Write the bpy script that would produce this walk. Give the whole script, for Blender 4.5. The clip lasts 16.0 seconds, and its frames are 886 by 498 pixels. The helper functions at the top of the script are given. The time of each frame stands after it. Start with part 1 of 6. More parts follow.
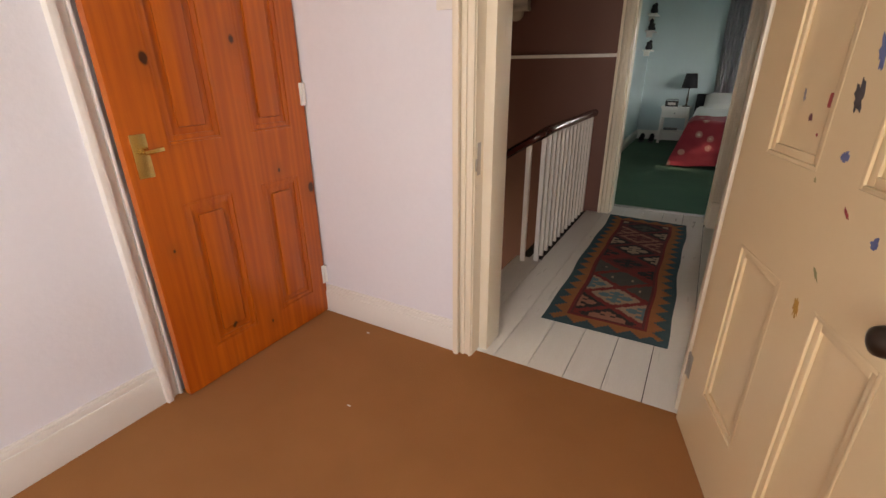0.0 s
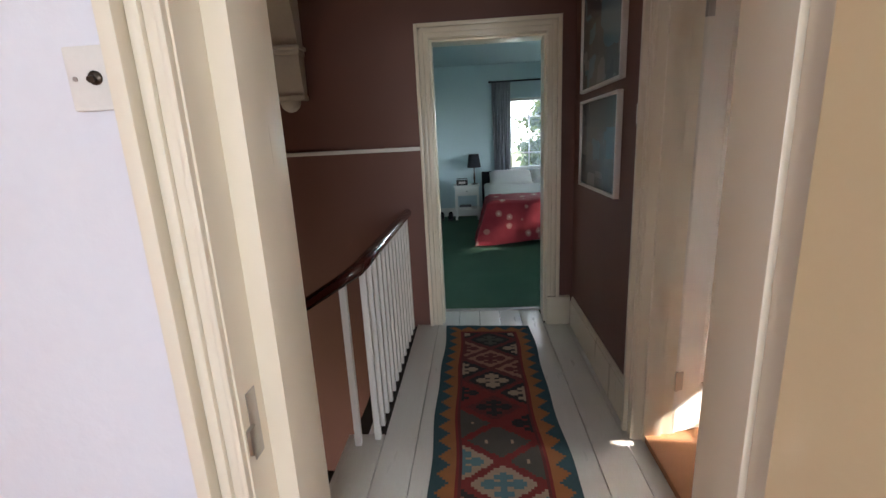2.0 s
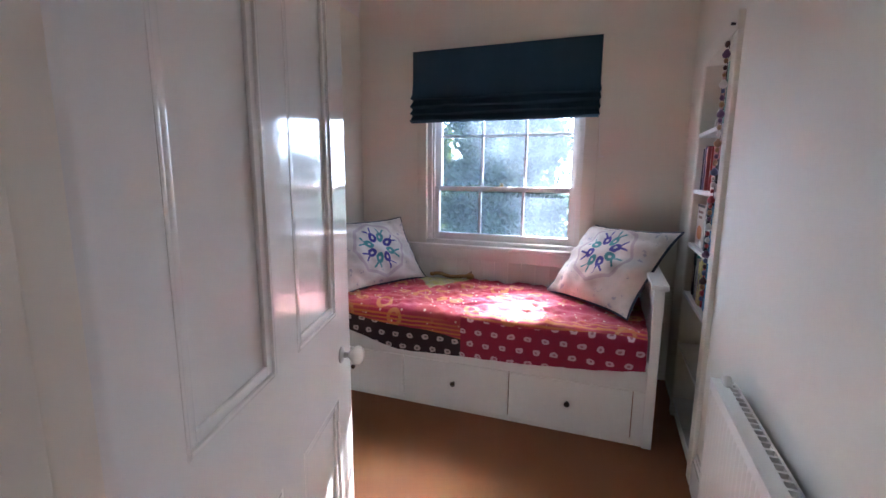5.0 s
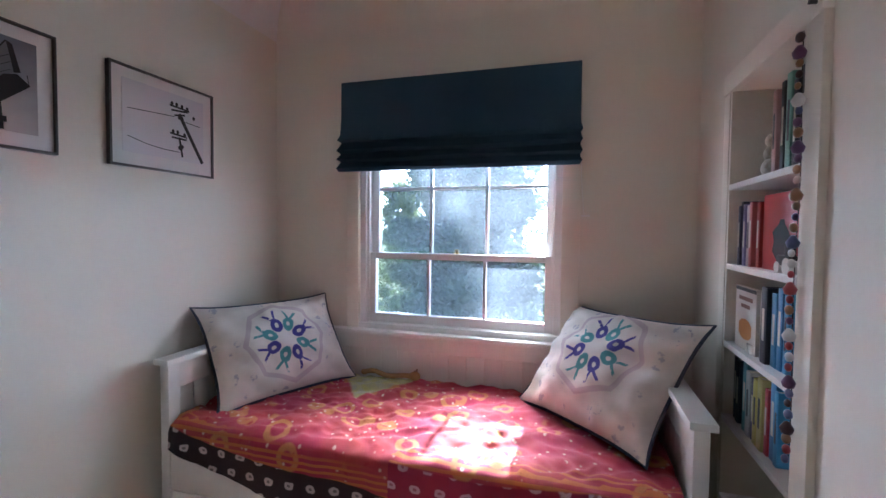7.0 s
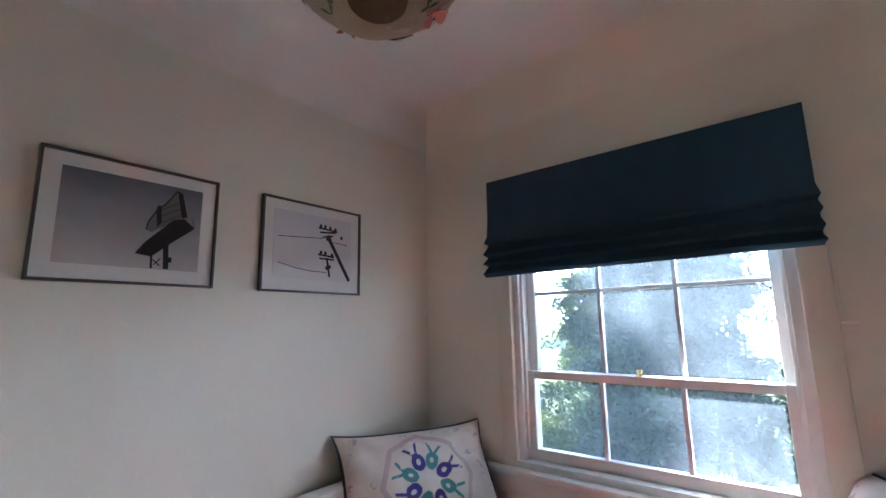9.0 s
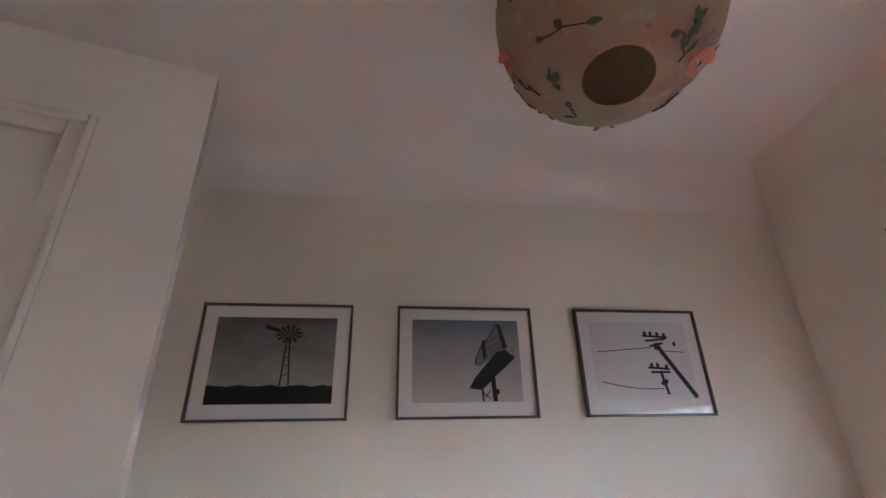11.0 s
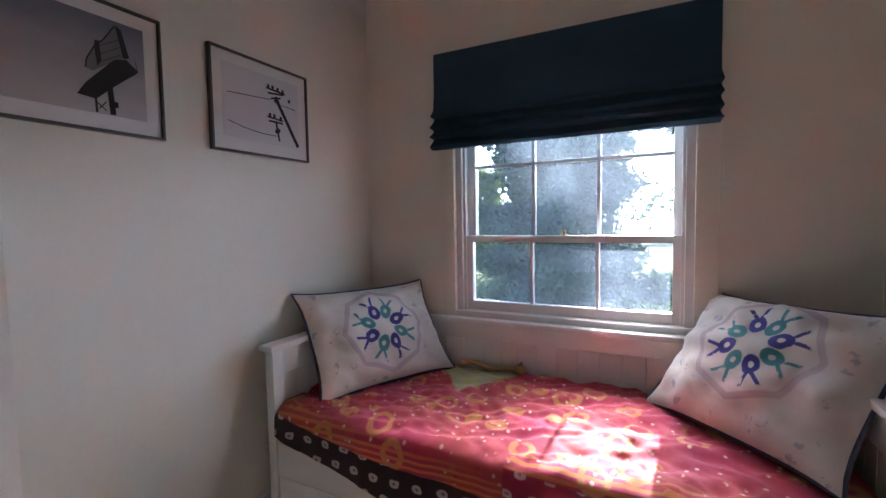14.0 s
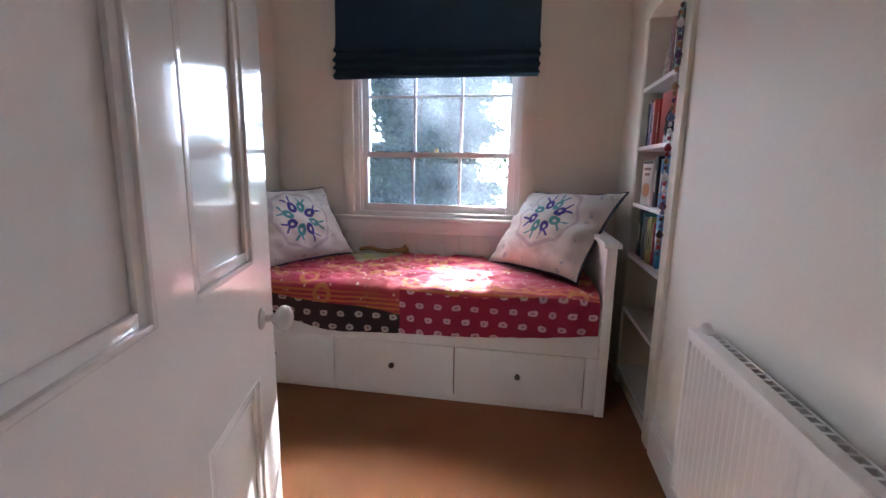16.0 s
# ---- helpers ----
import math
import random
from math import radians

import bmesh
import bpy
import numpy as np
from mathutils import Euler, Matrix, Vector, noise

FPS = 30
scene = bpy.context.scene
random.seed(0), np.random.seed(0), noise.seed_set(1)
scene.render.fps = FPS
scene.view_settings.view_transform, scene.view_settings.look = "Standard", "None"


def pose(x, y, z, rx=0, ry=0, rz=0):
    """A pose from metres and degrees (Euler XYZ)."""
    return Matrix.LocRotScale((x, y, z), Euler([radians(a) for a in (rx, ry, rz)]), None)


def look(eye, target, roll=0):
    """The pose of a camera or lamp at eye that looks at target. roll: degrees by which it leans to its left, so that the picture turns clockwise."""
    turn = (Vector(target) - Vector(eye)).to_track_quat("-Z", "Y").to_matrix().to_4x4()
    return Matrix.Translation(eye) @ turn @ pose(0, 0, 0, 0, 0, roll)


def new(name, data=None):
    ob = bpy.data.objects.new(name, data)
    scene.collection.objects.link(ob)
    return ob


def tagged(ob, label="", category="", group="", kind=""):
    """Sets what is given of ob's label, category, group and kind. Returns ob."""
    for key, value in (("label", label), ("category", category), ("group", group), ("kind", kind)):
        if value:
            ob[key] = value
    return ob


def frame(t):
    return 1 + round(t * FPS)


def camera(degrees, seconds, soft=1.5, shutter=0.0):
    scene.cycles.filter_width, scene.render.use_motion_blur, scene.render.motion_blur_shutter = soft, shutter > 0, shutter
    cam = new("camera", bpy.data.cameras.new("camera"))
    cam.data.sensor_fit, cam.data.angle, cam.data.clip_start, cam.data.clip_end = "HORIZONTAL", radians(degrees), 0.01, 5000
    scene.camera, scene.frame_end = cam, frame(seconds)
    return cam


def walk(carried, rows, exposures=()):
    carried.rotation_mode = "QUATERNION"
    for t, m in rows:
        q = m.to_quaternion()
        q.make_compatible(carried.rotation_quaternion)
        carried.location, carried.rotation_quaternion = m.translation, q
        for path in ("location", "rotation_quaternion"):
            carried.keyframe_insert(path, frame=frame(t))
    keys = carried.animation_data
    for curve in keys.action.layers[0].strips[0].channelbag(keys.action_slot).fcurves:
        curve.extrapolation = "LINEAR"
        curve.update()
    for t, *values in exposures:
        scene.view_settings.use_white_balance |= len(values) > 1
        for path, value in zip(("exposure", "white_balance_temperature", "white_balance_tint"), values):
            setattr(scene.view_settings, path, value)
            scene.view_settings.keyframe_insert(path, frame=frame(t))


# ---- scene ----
cam = camera(89.9, 16.0)
PATH = [
    (0, (0.6, 0.678, 1.267), (-0.326, 2.281, 0.51), -0.6),
    (0.5, (0.485, 0.857, 1.28), (0.038, 2.663, 0.546), -2.8),
    (1, (0.4, 1.129, 1.316), (0.11, 3.005, 0.684), -1.6),
    (1.5, (0.321, 1.376, 1.347), (0.064, 3.286, 0.811), -2.1),
    (2, (0.237, 1.63, 1.396), (0.089, 3.567, 0.922), -2.9),
    (2.5, (0.229, 1.918, 1.395), (0.222, 3.872, 0.966), -2.6),
    (3, (0.24, 2.19, 1.393), (0.538, 4.134, 1.031), -1.6),
    (3.5, (0.294, 2.441, 1.383), (1.084, 4.247, 1.042), -0.8),
    (4, (0.483, 2.685, 1.371), (1.73, 4.219, 1.069), -0.4),
    (4.5, (0.668, 2.849, 1.357), (2.269, 4.009, 1.057), 0.9),
    (5, (0.836, 3.002, 1.386), (2.687, 3.684, 1.055), 0.4),
    (5.2, (0.911, 3.061, 1.374), (2.813, 3.577, 1.036), 1.2),
    (5.7, (1.073, 3.107, 1.37), (3.025, 3.404, 1.05), 1.1),
    (6.25, (1.348, 3.117, 1.385), (3.312, 3.41, 1.145), 0.9),
    (6.8, (1.608, 3.111, 1.412), (3.547, 3.585, 1.289), 0.7),
    (7.3, (1.734, 3.113, 1.438), (3.593, 3.849, 1.433), 0.6),
    (7.5, (1.769, 3.124, 1.459), (3.566, 4.0, 1.512), 0.8),
    (8, (1.827, 3.091, 1.522), (3.436, 4.255, 1.756), 0.4),
    (8.5, (1.91, 3.09, 1.518), (3.442, 4.35, 1.771), -0.1),
    (9, (2.057, 3.149, 1.525), (3.582, 4.398, 1.862), -1.1),
    (9.5, (2.172, 3.216, 1.54), (3.475, 4.678, 1.944), -1.2),
    (10, (2.231, 3.193, 1.589), (2.89, 4.996, 2.149), 0.2),
    (10.2, (2.232, 3.176, 1.599), (2.682, 5.013, 2.247), -0.8),
    (10.7, (2.223, 3.182, 1.605), (2.447, 5.01, 2.383), -1.1),
    (11.25, (2.205, 3.235, 1.585), (2.535, 5.03, 2.39), -1.3),
    (11.8, (2.18, 3.295, 1.57), (2.85, 5.03, 2.265), -1.2),
    (12.3, (2.156, 3.325, 1.545), (3.225, 4.947, 2.031), -1.1),
    (12.5, (2.140, 3.319, 1.530), (3.389, 4.844, 1.861), -1.1),
    (13, (2.100, 3.312, 1.465), (3.688, 4.522, 1.685), -1.2),
    (13.5, (1.975, 3.245, 1.411), (3.711, 4.247, 1.462), -1.2),
    (14, (1.816, 3.275, 1.377), (3.598, 4.177, 1.255), -1.0),
    (14.5, (1.651, 3.297, 1.318), (3.564, 3.849, 1.13), -0.1),
    (15, (1.488, 3.249, 1.265), (3.442, 3.595, 1.018), 1.0),
    (15.5, (1.243, 3.191, 1.216), (3.189, 3.528, 0.9), 1.1),
    (16, (1.042, 3.159, 1.194), (2.981, 3.493, 0.838), 1.0),
]
EXPOSURES = [(0.0, 2.55, 8700, 22), (0.5, 2.55, 7600, 18), (1.0, 2.60, 6700, 16), (1.5, 2.70, 6700, 16), (2.0, 2.85, 6800, 14), (2.5, 3.30, 6600, 14), (3.0, 4.00, 5850, 14), (3.5, 4.00, 5550, 13), (4.0, 3.65, 5450, 13), (4.5, 3.35, 5350, 15), (5.0, 3.05, 5350, 15),
             (7.5, 2.81, 5350, 13), (8.5, 2.70, 5350, 11), (9.0, 2.83, 5450, 11), (10.0, 3.03, 6050, 12), (12.5, 2.78, 5150, 13), (13.5, 2.38, 5450, 15), (14.5, 2.55, 5650, 17), (15.5, 2.73, 5650, 17), (16.0, 2.83, 5650, 17)]
walk(cam, [(t, look(eye, target, roll)) for t, eye, target, roll in PATH], EXPOSURES)

# ---- light ----
SKY_GLOW = 3.5
SUN_FROM = Vector((1.0, -0.06, 0.57)).normalized()
world = bpy.data.worlds.new("sky")
scene.world = world
world.use_nodes = True
wn = world.node_tree.nodes
sky = wn.new("ShaderNodeTexSky")
sky.sky_type = "NISHITA"
sky.sun_disc = False
sky.sun_elevation = math.asin(SUN_FROM.z)
sky.sun_rotation = math.atan2(SUN_FROM.x, SUN_FROM.y)
sky.air_density, sky.dust_density, sky.ozone_density = 1.0, 0.1, 3.0
wn["Background"].inputs["Strength"].default_value = 0.06
world.node_tree.links.new(sky.outputs["Color"], wn["Background"].inputs["Color"])

sun_data = bpy.data.lights.new("sun", "SUN")
sun_data.energy, sun_data.angle, sun_data.color = 5.0, radians(0.6), (1.0, 0.96, 0.90)
sun = new("sun", sun_data)
sun.matrix_world = look(SUN_FROM * 30, (0, 0, 0))


def window_lamp(name, m, w, h, watts, colour=(0.86, 0.93, 1.0)):
    """A lamp added in an unseen window's opening to stand in for its daylight."""
    d = bpy.data.lights.new(name, "AREA")
    d.shape, d.size, d.size_y, d.energy, d.color = "RECTANGLE", w, h, watts, colour
    ob = new(name, d)
    ob.matrix_world = m
    return ob


window_lamp("unseen_window_light", look((0.7, -1.56, 1.5), (0.7, 0, 1.2)), 1.3, 1.3, 11)
window_lamp("unseen_window_light", look((3.66, 6.6, 1.45), (0, 6.6, 0.9)), 1.5, 1.3, 0.9, (0.8, 0.93, 1.0))
# assumed stairwell opening; the tint puts a warm glow on the lower wall
window_lamp("unseen_window_light", look((-2.84, 3.1, -1.05), (-1.0, 4.4, 0.1)), 0.7, 1.0, 3.0, (1.0, 0.80, 0.62))


# ---- materials ----
def nodes_of(name):
    m = bpy.data.materials.new(name)
    m.use_nodes = True
    nt = m.node_tree
    return m, nt, nt.nodes["Principled BSDF"]


def link(nt, a, b):
    nt.links.new(a, b)


def math_node(nt, op, a, b=0.0, c=0.0):
    n = nt.nodes.new("ShaderNodeMath")
    n.operation = op
    for i, v in enumerate((a, b, c)):
        if isinstance(v, (int, float)):
            n.inputs[i].default_value = v
        else:
            nt.links.new(v, n.inputs[i])
    return n.outputs[0]


def mix_node(nt, f, a, b):
    n = nt.nodes.new("ShaderNodeMix")
    n.data_type = "RGBA"
    for sock, v in ((n.inputs[0], f), (n.inputs[6], a), (n.inputs[7], b)):
        if isinstance(v, (int, float)):
            sock.default_value = v
        elif isinstance(v, tuple):
            sock.default_value = (*v[:3], 1)
        else:
            nt.links.new(v, sock)
    return n.outputs[2]


def noise_node(nt, co, scale, detail=4.0, rough=0.55):
    n = nt.nodes.new("ShaderNodeTexNoise")
    n.inputs["Scale"].default_value, n.inputs["Detail"].default_value, n.inputs["Roughness"].default_value = scale, detail, rough
    nt.links.new(co, n.inputs["Vector"])
    return n.outputs["Fac"]


def ramp(nt, f, lo, hi):
    n = nt.nodes.new("ShaderNodeMapRange")
    n.inputs[1].default_value, n.inputs[2].default_value = lo, hi
    nt.links.new(f, n.inputs[0])
    return n.outputs[0]


def coords(nt, which="Object", stretch=None):
    co = nt.nodes.new("ShaderNodeTexCoord").outputs[which]
    if stretch:
        n = nt.nodes.new("ShaderNodeMapping")
        n.inputs["Scale"].default_value = stretch
        nt.links.new(co, n.inputs["Vector"])
        co = n.outputs[0]
    return co


def bump(nt, bsdf, height, strength, distance):
    n = nt.nodes.new("ShaderNodeBump")
    n.inputs["Strength"].default_value, n.inputs["Distance"].default_value = strength, distance
    nt.links.new(height, n.inputs["Height"])
    nt.links.new(n.outputs[0], bsdf.inputs["Normal"])


def dark(c, k):
    return tuple(v * k for v in c)


def surface(name, col, rough=0.6, metal=0.0, col2=None, big=2.5, fine=90.0, amount=0.6, relief=0.15, depth=0.002, stretch=None, coat=0.0, gloss_var=0.08):
    """A paint, cloth or wood with soft large stains and fine grain."""
    m, nt, b = nodes_of(name)
    co = coords(nt, "Object", stretch)
    n1, n2 = noise_node(nt, co, big), noise_node(nt, co, fine, 3.0)
    f = math_node(nt, "MULTIPLY_ADD", ramp(nt, n1, 0.12, 0.88), 0.6, math_node(nt, "MULTIPLY", ramp(nt, n2, 0.25, 0.75), 0.4))
    f = math_node(nt, "MULTIPLY", f, amount)
    link(nt, mix_node(nt, f, col, col2 or dark(col, 0.82)), b.inputs["Base Color"])
    link(nt, math_node(nt, "MULTIPLY_ADD", n1, gloss_var * 2, rough - gloss_var), b.inputs["Roughness"])
    b.inputs["Metallic"].default_value = metal
    b.inputs["Coat Weight"].default_value = coat
    if relief:
        bump(nt, b, n2, relief, depth)
    return m


M = {}
M["wall"] = surface("cream_wall_paint", (0.77, 0.735, 0.64), 0.7, col2=(0.71, 0.675, 0.58), big=1.6, fine=55, relief=0.25, depth=0.003)
M["wall_lilac"] = surface("white_wall_paint", (0.76, 0.77, 0.83), 0.72, col2=(0.68, 0.69, 0.76), big=2.2, fine=45, relief=0.35, depth=0.003)
M["wall_blue"] = surface("pale_blue_wall_paint", (0.52, 0.66, 0.69), 0.7, big=1.5, fine=60)
M["brown"] = surface("mauve_brown_wall_paint", (0.165, 0.072, 0.055), 0.55, col2=(0.145, 0.062, 0.048), big=2.0, fine=70, relief=0.2)
M["ceiling"] = surface("ceiling_paint", (0.80, 0.78, 0.76), 0.8, big=1.2, fine=50, amount=0.4)
M["cream_door"] = surface("aged_cream_door_paint", (0.74, 0.59, 0.37), 0.34, col2=(0.70, 0.54, 0.32), big=1.5, fine=60, amount=0.5, relief=0.10, depth=0.0015, coat=0.1)
M["gloss"] = surface("cream_gloss_paint", (0.78, 0.71, 0.58), 0.28, col2=(0.74, 0.66, 0.52), big=2.5, fine=30, amount=0.12, relief=0.06, depth=0.001, coat=0.05, gloss_var=0.02, stretch=(6, 6, 0.6))
M["white_gloss"] = surface("white_gloss_paint", (0.80, 0.76, 0.69), 0.09, col2=(0.77, 0.73, 0.66), big=2, gloss_var=0.02, amount=0.12, fine=40, relief=0.07, depth=0.001, coat=0.3)
M["white_wood"] = surface("white_painted_wood", (0.80, 0.79, 0.76), 0.4, big=6, fine=60, amount=0.4, relief=0.06)
M["boards"] = surface("white_floor_paint", (0.74, 0.73, 0.69), 0.30, col2=(0.58, 0.56, 0.51), big=4, fine=40, relief=0.15, stretch=(5, 0.7, 5))
M["gap"] = surface("dark_gap", (0.04, 0.035, 0.03), 0.9)
# darker brown than the tan carpet, for the child's room
M["carpet_deep"] = surface("deep_brown_carpet", (0.33, 0.135, 0.050), 0.95, col2=(0.24, 0.095, 0.036), big=3.0, fine=420, amount=1.0, relief=0.8, depth=0.006)
M["carpet"] = surface("tan_carpet", (0.46, 0.195, 0.062), 0.95, col2=(0.31, 0.125, 0.038), big=2.8, fine=420, amount=1.0, relief=0.8, depth=0.006)
M["carpet_green"] = surface("green_carpet", (0.055, 0.145, 0.085), 0.95, col2=(0.035, 0.10, 0.055), big=2.0, fine=300, amount=1.0, relief=0.7, depth=0.006)
M["stair"] = surface("dark_stair_carpet", (0.03, 0.022, 0.018), 0.95, fine=300, relief=0.6, depth=0.005)
M["rail"] = surface("dark_red_varnished_wood", (0.055, 0.012, 0.009), 0.22, col2=(0.03, 0.007, 0.006), big=6, fine=60, stretch=(4, 1, 4), coat=0.4)
M["glass"], nt_, b_ = nodes_of("window_glass")
b_.inputs["Transmission Weight"].default_value, b_.inputs["Roughness"].default_value, b_.inputs["IOR"].default_value = 1.0, 0.0, 1.45
# clear glass plus a bluish translucent film that imitates veiling glare when sunlit
glare_veil = nt_.nodes.new("ShaderNodeBsdfTranslucent")
glare_veil.inputs["Color"].default_value = (0.72, 0.86, 1.0, 1)
film = nt_.nodes.new("ShaderNodeMixShader")
link(nt_, math_node(nt_, "MULTIPLY_ADD", ramp(nt_, noise_node(nt_, coords(nt_), 5.0, 5), 0.3, 0.75), 0.03, 0.018), film.inputs[0])
link(nt_, b_.outputs[0], film.inputs[1])
link(nt_, glare_veil.outputs[0], film.inputs[2])
link(nt_, film.outputs[0], nt_.nodes["Material Output"].inputs["Surface"])
M["brass"] = surface("worn_brass", (0.75, 0.55, 0.22), 0.25, 1.0, fine=60)
M["steel"] = surface("dull_steel", (0.45, 0.43, 0.40), 0.35, 1.0, fine=60)
M["black"] = surface("black_plastic", (0.02, 0.02, 0.022), 0.45)
M["bronze"] = surface("dark_bronze_knob", (0.06, 0.045, 0.035), 0.3, 0.8)
M["porcelain"] = surface("white_porcelain", (0.85, 0.83, 0.78), 0.08, coat=0.5, relief=0)


def pine():
    m, nt, b = nodes_of("orange_varnished_pine")
    co = coords(nt, "Object", (30, 30, 1.3))
    n = noise_node(nt, co, 1.0, 6, 0.6)
    w = nt.nodes.new("ShaderNodeTexWave")
    w.inputs["Scale"].default_value, w.inputs["Distortion"].default_value, w.inputs["Detail"].default_value = 0.35, 7.0, 3.0
    link(nt, co, w.inputs["Vector"])
    sep = nt.nodes.new("ShaderNodeSeparateXYZ")
    link(nt, coords(nt), sep.inputs[0])
    wob = math_node(nt, "MULTIPLY", noise_node(nt, coords(nt), 24.0, 3), 0.012)
    near = None
    for kx, kz, kr in ((0.485, 1.37, 1.0), (0.138, 1.30, 1.1), (0.80, 0.71, 1.3), (0.62, 0.83, 0.7), (0.26, 0.20, 0.9), (0.45, 0.12, 0.7), (0.57, 1.62, 1.0), (0.08, 0.62, 0.6), (0.10, 1.72, 1.0)):
        dx = math_node(nt, "POWER", math_node(nt, "SUBTRACT", sep.outputs[0], kx), 2.0)
        dz = math_node(nt, "MULTIPLY", math_node(nt, "POWER", math_node(nt, "SUBTRACT", sep.outputs[2], kz), 2.0), 0.45)
        d = math_node(nt, "DIVIDE", math_node(nt, "ADD", math_node(nt, "SQRT", math_node(nt, "ADD", dx, dz)), wob), kr)
        near = d if near is None else math_node(nt, "MINIMUM", near, d)
    knot = ramp(nt, near, 0.021, 0.015)
    halo = ramp(nt, near, 0.075, 0.016)
    c = mix_node(nt, math_node(nt, "MULTIPLY_ADD", w.outputs["Fac"], 0.25, math_node(nt, "MULTIPLY", ramp(nt, n, 0.35, 0.7), 0.75)), (0.56, 0.125, 0.011), (0.37, 0.062, 0.005))
    c = mix_node(nt, math_node(nt, "MULTIPLY", halo, 0.5), c, (0.30, 0.07, 0.008))
    c = mix_node(nt, knot, c, (0.07, 0.017, 0.006))
    link(nt, c, b.inputs["Base Color"])
    b.inputs["Roughness"].default_value, b.inputs["Coat Weight"].default_value = 0.38, 0.25
    bump(nt, b, n, 0.12, 0.001)
    return m


M["pine"] = pine()


# ---- mesh helpers ----
world_roots = set()


def thing(name, at, label, category, group="", kind="", turn=None):
    """An Empty at a thing's base. With turn its parts are built in its own axes, else in the world's."""
    e = new(name)
    e.empty_display_size = 0.05
    e.matrix_basis = turn if turn is not None else Matrix.Translation(at)
    if turn is None:
        world_roots.add(e.name)
    return tagged(e, label, category, group, kind)


def part(name, bm, material, parent=None, label="", smooth=40):
    me = bpy.data.meshes.new(name)
    bm.normal_update()
    bm.to_mesh(me)
    bm.free()
    for m in material if isinstance(material, (list, tuple)) else [material]:
        me.materials.append(m)
    if smooth:
        me.shade_smooth()
        me.set_sharp_from_angle(angle=radians(smooth))
    ob = new(name, me)
    if parent is not None:
        ob.parent = parent
        if parent.name in world_roots:
            ob.matrix_parent_inverse = parent.matrix_basis.inverted()
    if label:
        ob["label"] = label
    return ob


def setting(name, bm, material, label="", category="", smooth=40):
    return tagged(part(name, bm, material, smooth=smooth), label, category, kind="structure")


def bx(bm, x0, x1, y0, y1, z0, z1, bev=0.0, seg=2, slot=0, m=None):
    g = bmesh.ops.create_cube(bm, size=1.0)
    vs = g["verts"]
    for v in vs:
        v.co = Vector(((x0 + x1) / 2 + v.co.x * (x1 - x0), (y0 + y1) / 2 + v.co.y * (y1 - y0), (z0 + z1) / 2 + v.co.z * (z1 - z0)))
    fs = {f for v in vs for f in v.link_faces}
    for f in fs:
        f.material_index = slot
    if bev:
        r = bmesh.ops.bevel(bm, geom=list({e for v in vs for e in v.link_edges}), offset=bev, segments=seg, profile=0.6, affect="EDGES")
        vs = list({v for f in r["faces"] for v in f.verts} | {v for v in vs if v.is_valid})
        for f in r["faces"]:
            f.material_index = slot
    if m is not None:
        bmesh.ops.transform(bm, matrix=m, verts=vs)
    return vs


def B(*a, **k):
    bm = bmesh.new()
    bx(bm, *a, **k)
    return bm


def tube(bm, p0, p1, r0, r1=None, seg=12, slot=0):
    p0, p1 = Vector(p0), Vector(p1)
    d = p1 - p0
    m = Matrix.Translation((p0 + p1) / 2) @ d.to_track_quat("Z", "Y").to_matrix().to_4x4()
    g = bmesh.ops.create_cone(bm, cap_ends=True, segments=seg, radius1=r0, radius2=r0 if r1 is None else r1, depth=d.length, matrix=m)
    for f in {f for v in g["verts"] for f in v.link_faces}:
        f.material_index = slot
    return g["verts"]


def lathe(bm, profile, seg=20, m=None, slot=0):
    """Turns (radius, height) pairs round z."""
    rings = []
    for r, z in profile:
        rings.append([bm.verts.new((r * math.cos(2 * math.pi * i / seg), r * math.sin(2 * math.pi * i / seg), z)) for i in range(seg)])
    for a, b in zip(rings, rings[1:]):
        for i in range(seg):
            bm.faces.new((a[i], a[(i + 1) % seg], b[(i + 1) % seg], b[i])).material_index = slot
    for ring, flip in ((rings[0], True), (rings[-1], False)):
        bm.faces.new(ring[::-1] if flip else ring).material_index = slot
    vs = [v for r in rings for v in r]
    if m is not None:
        bmesh.ops.transform(bm, matrix=m, verts=vs)
    return vs


def sweep(bm, path, section, up=(0, 0, 1)):
    """A closed section of (side, up) pairs carried along a path."""
    path = [Vector(p) for p in path]
    rings = []
    for i, p in enumerate(path):
        d = (path[min(i + 1, len(path) - 1)] - path[max(i - 1, 0)]).normalized()
        side = d.cross(Vector(up)).normalized()
        u = side.cross(d)
        rings.append([bm.verts.new(p + side * a + u * b) for a, b in section])
    n = len(section)
    for a, b in zip(rings, rings[1:]):
        for i in range(n):
            bm.faces.new((a[i], a[(i + 1) % n], b[(i + 1) % n], b[i]))
    bm.faces.new(rings[0][::-1])
    bm.faces.new(rings[-1])
    bmesh.ops.recalc_face_normals(bm, faces=bm.faces)


def round_section(rx, ry, n=12):
    return [(rx * math.cos(2 * math.pi * i / n), ry * math.sin(2 * math.pi * i / n)) for i in range(n)]


def ball(bm, at, r, scale=(1, 1, 1), seg=12, slot=0):
    g = bmesh.ops.create_uvsphere(bm, u_segments=seg, v_segments=max(6, seg // 2 + 2), radius=r, matrix=Matrix.Translation(at) @ Matrix.Diagonal((*scale, 1)))
    for f in {f for v in g["verts"] for f in v.link_faces}:
        f.material_index = slot
    return g["verts"]


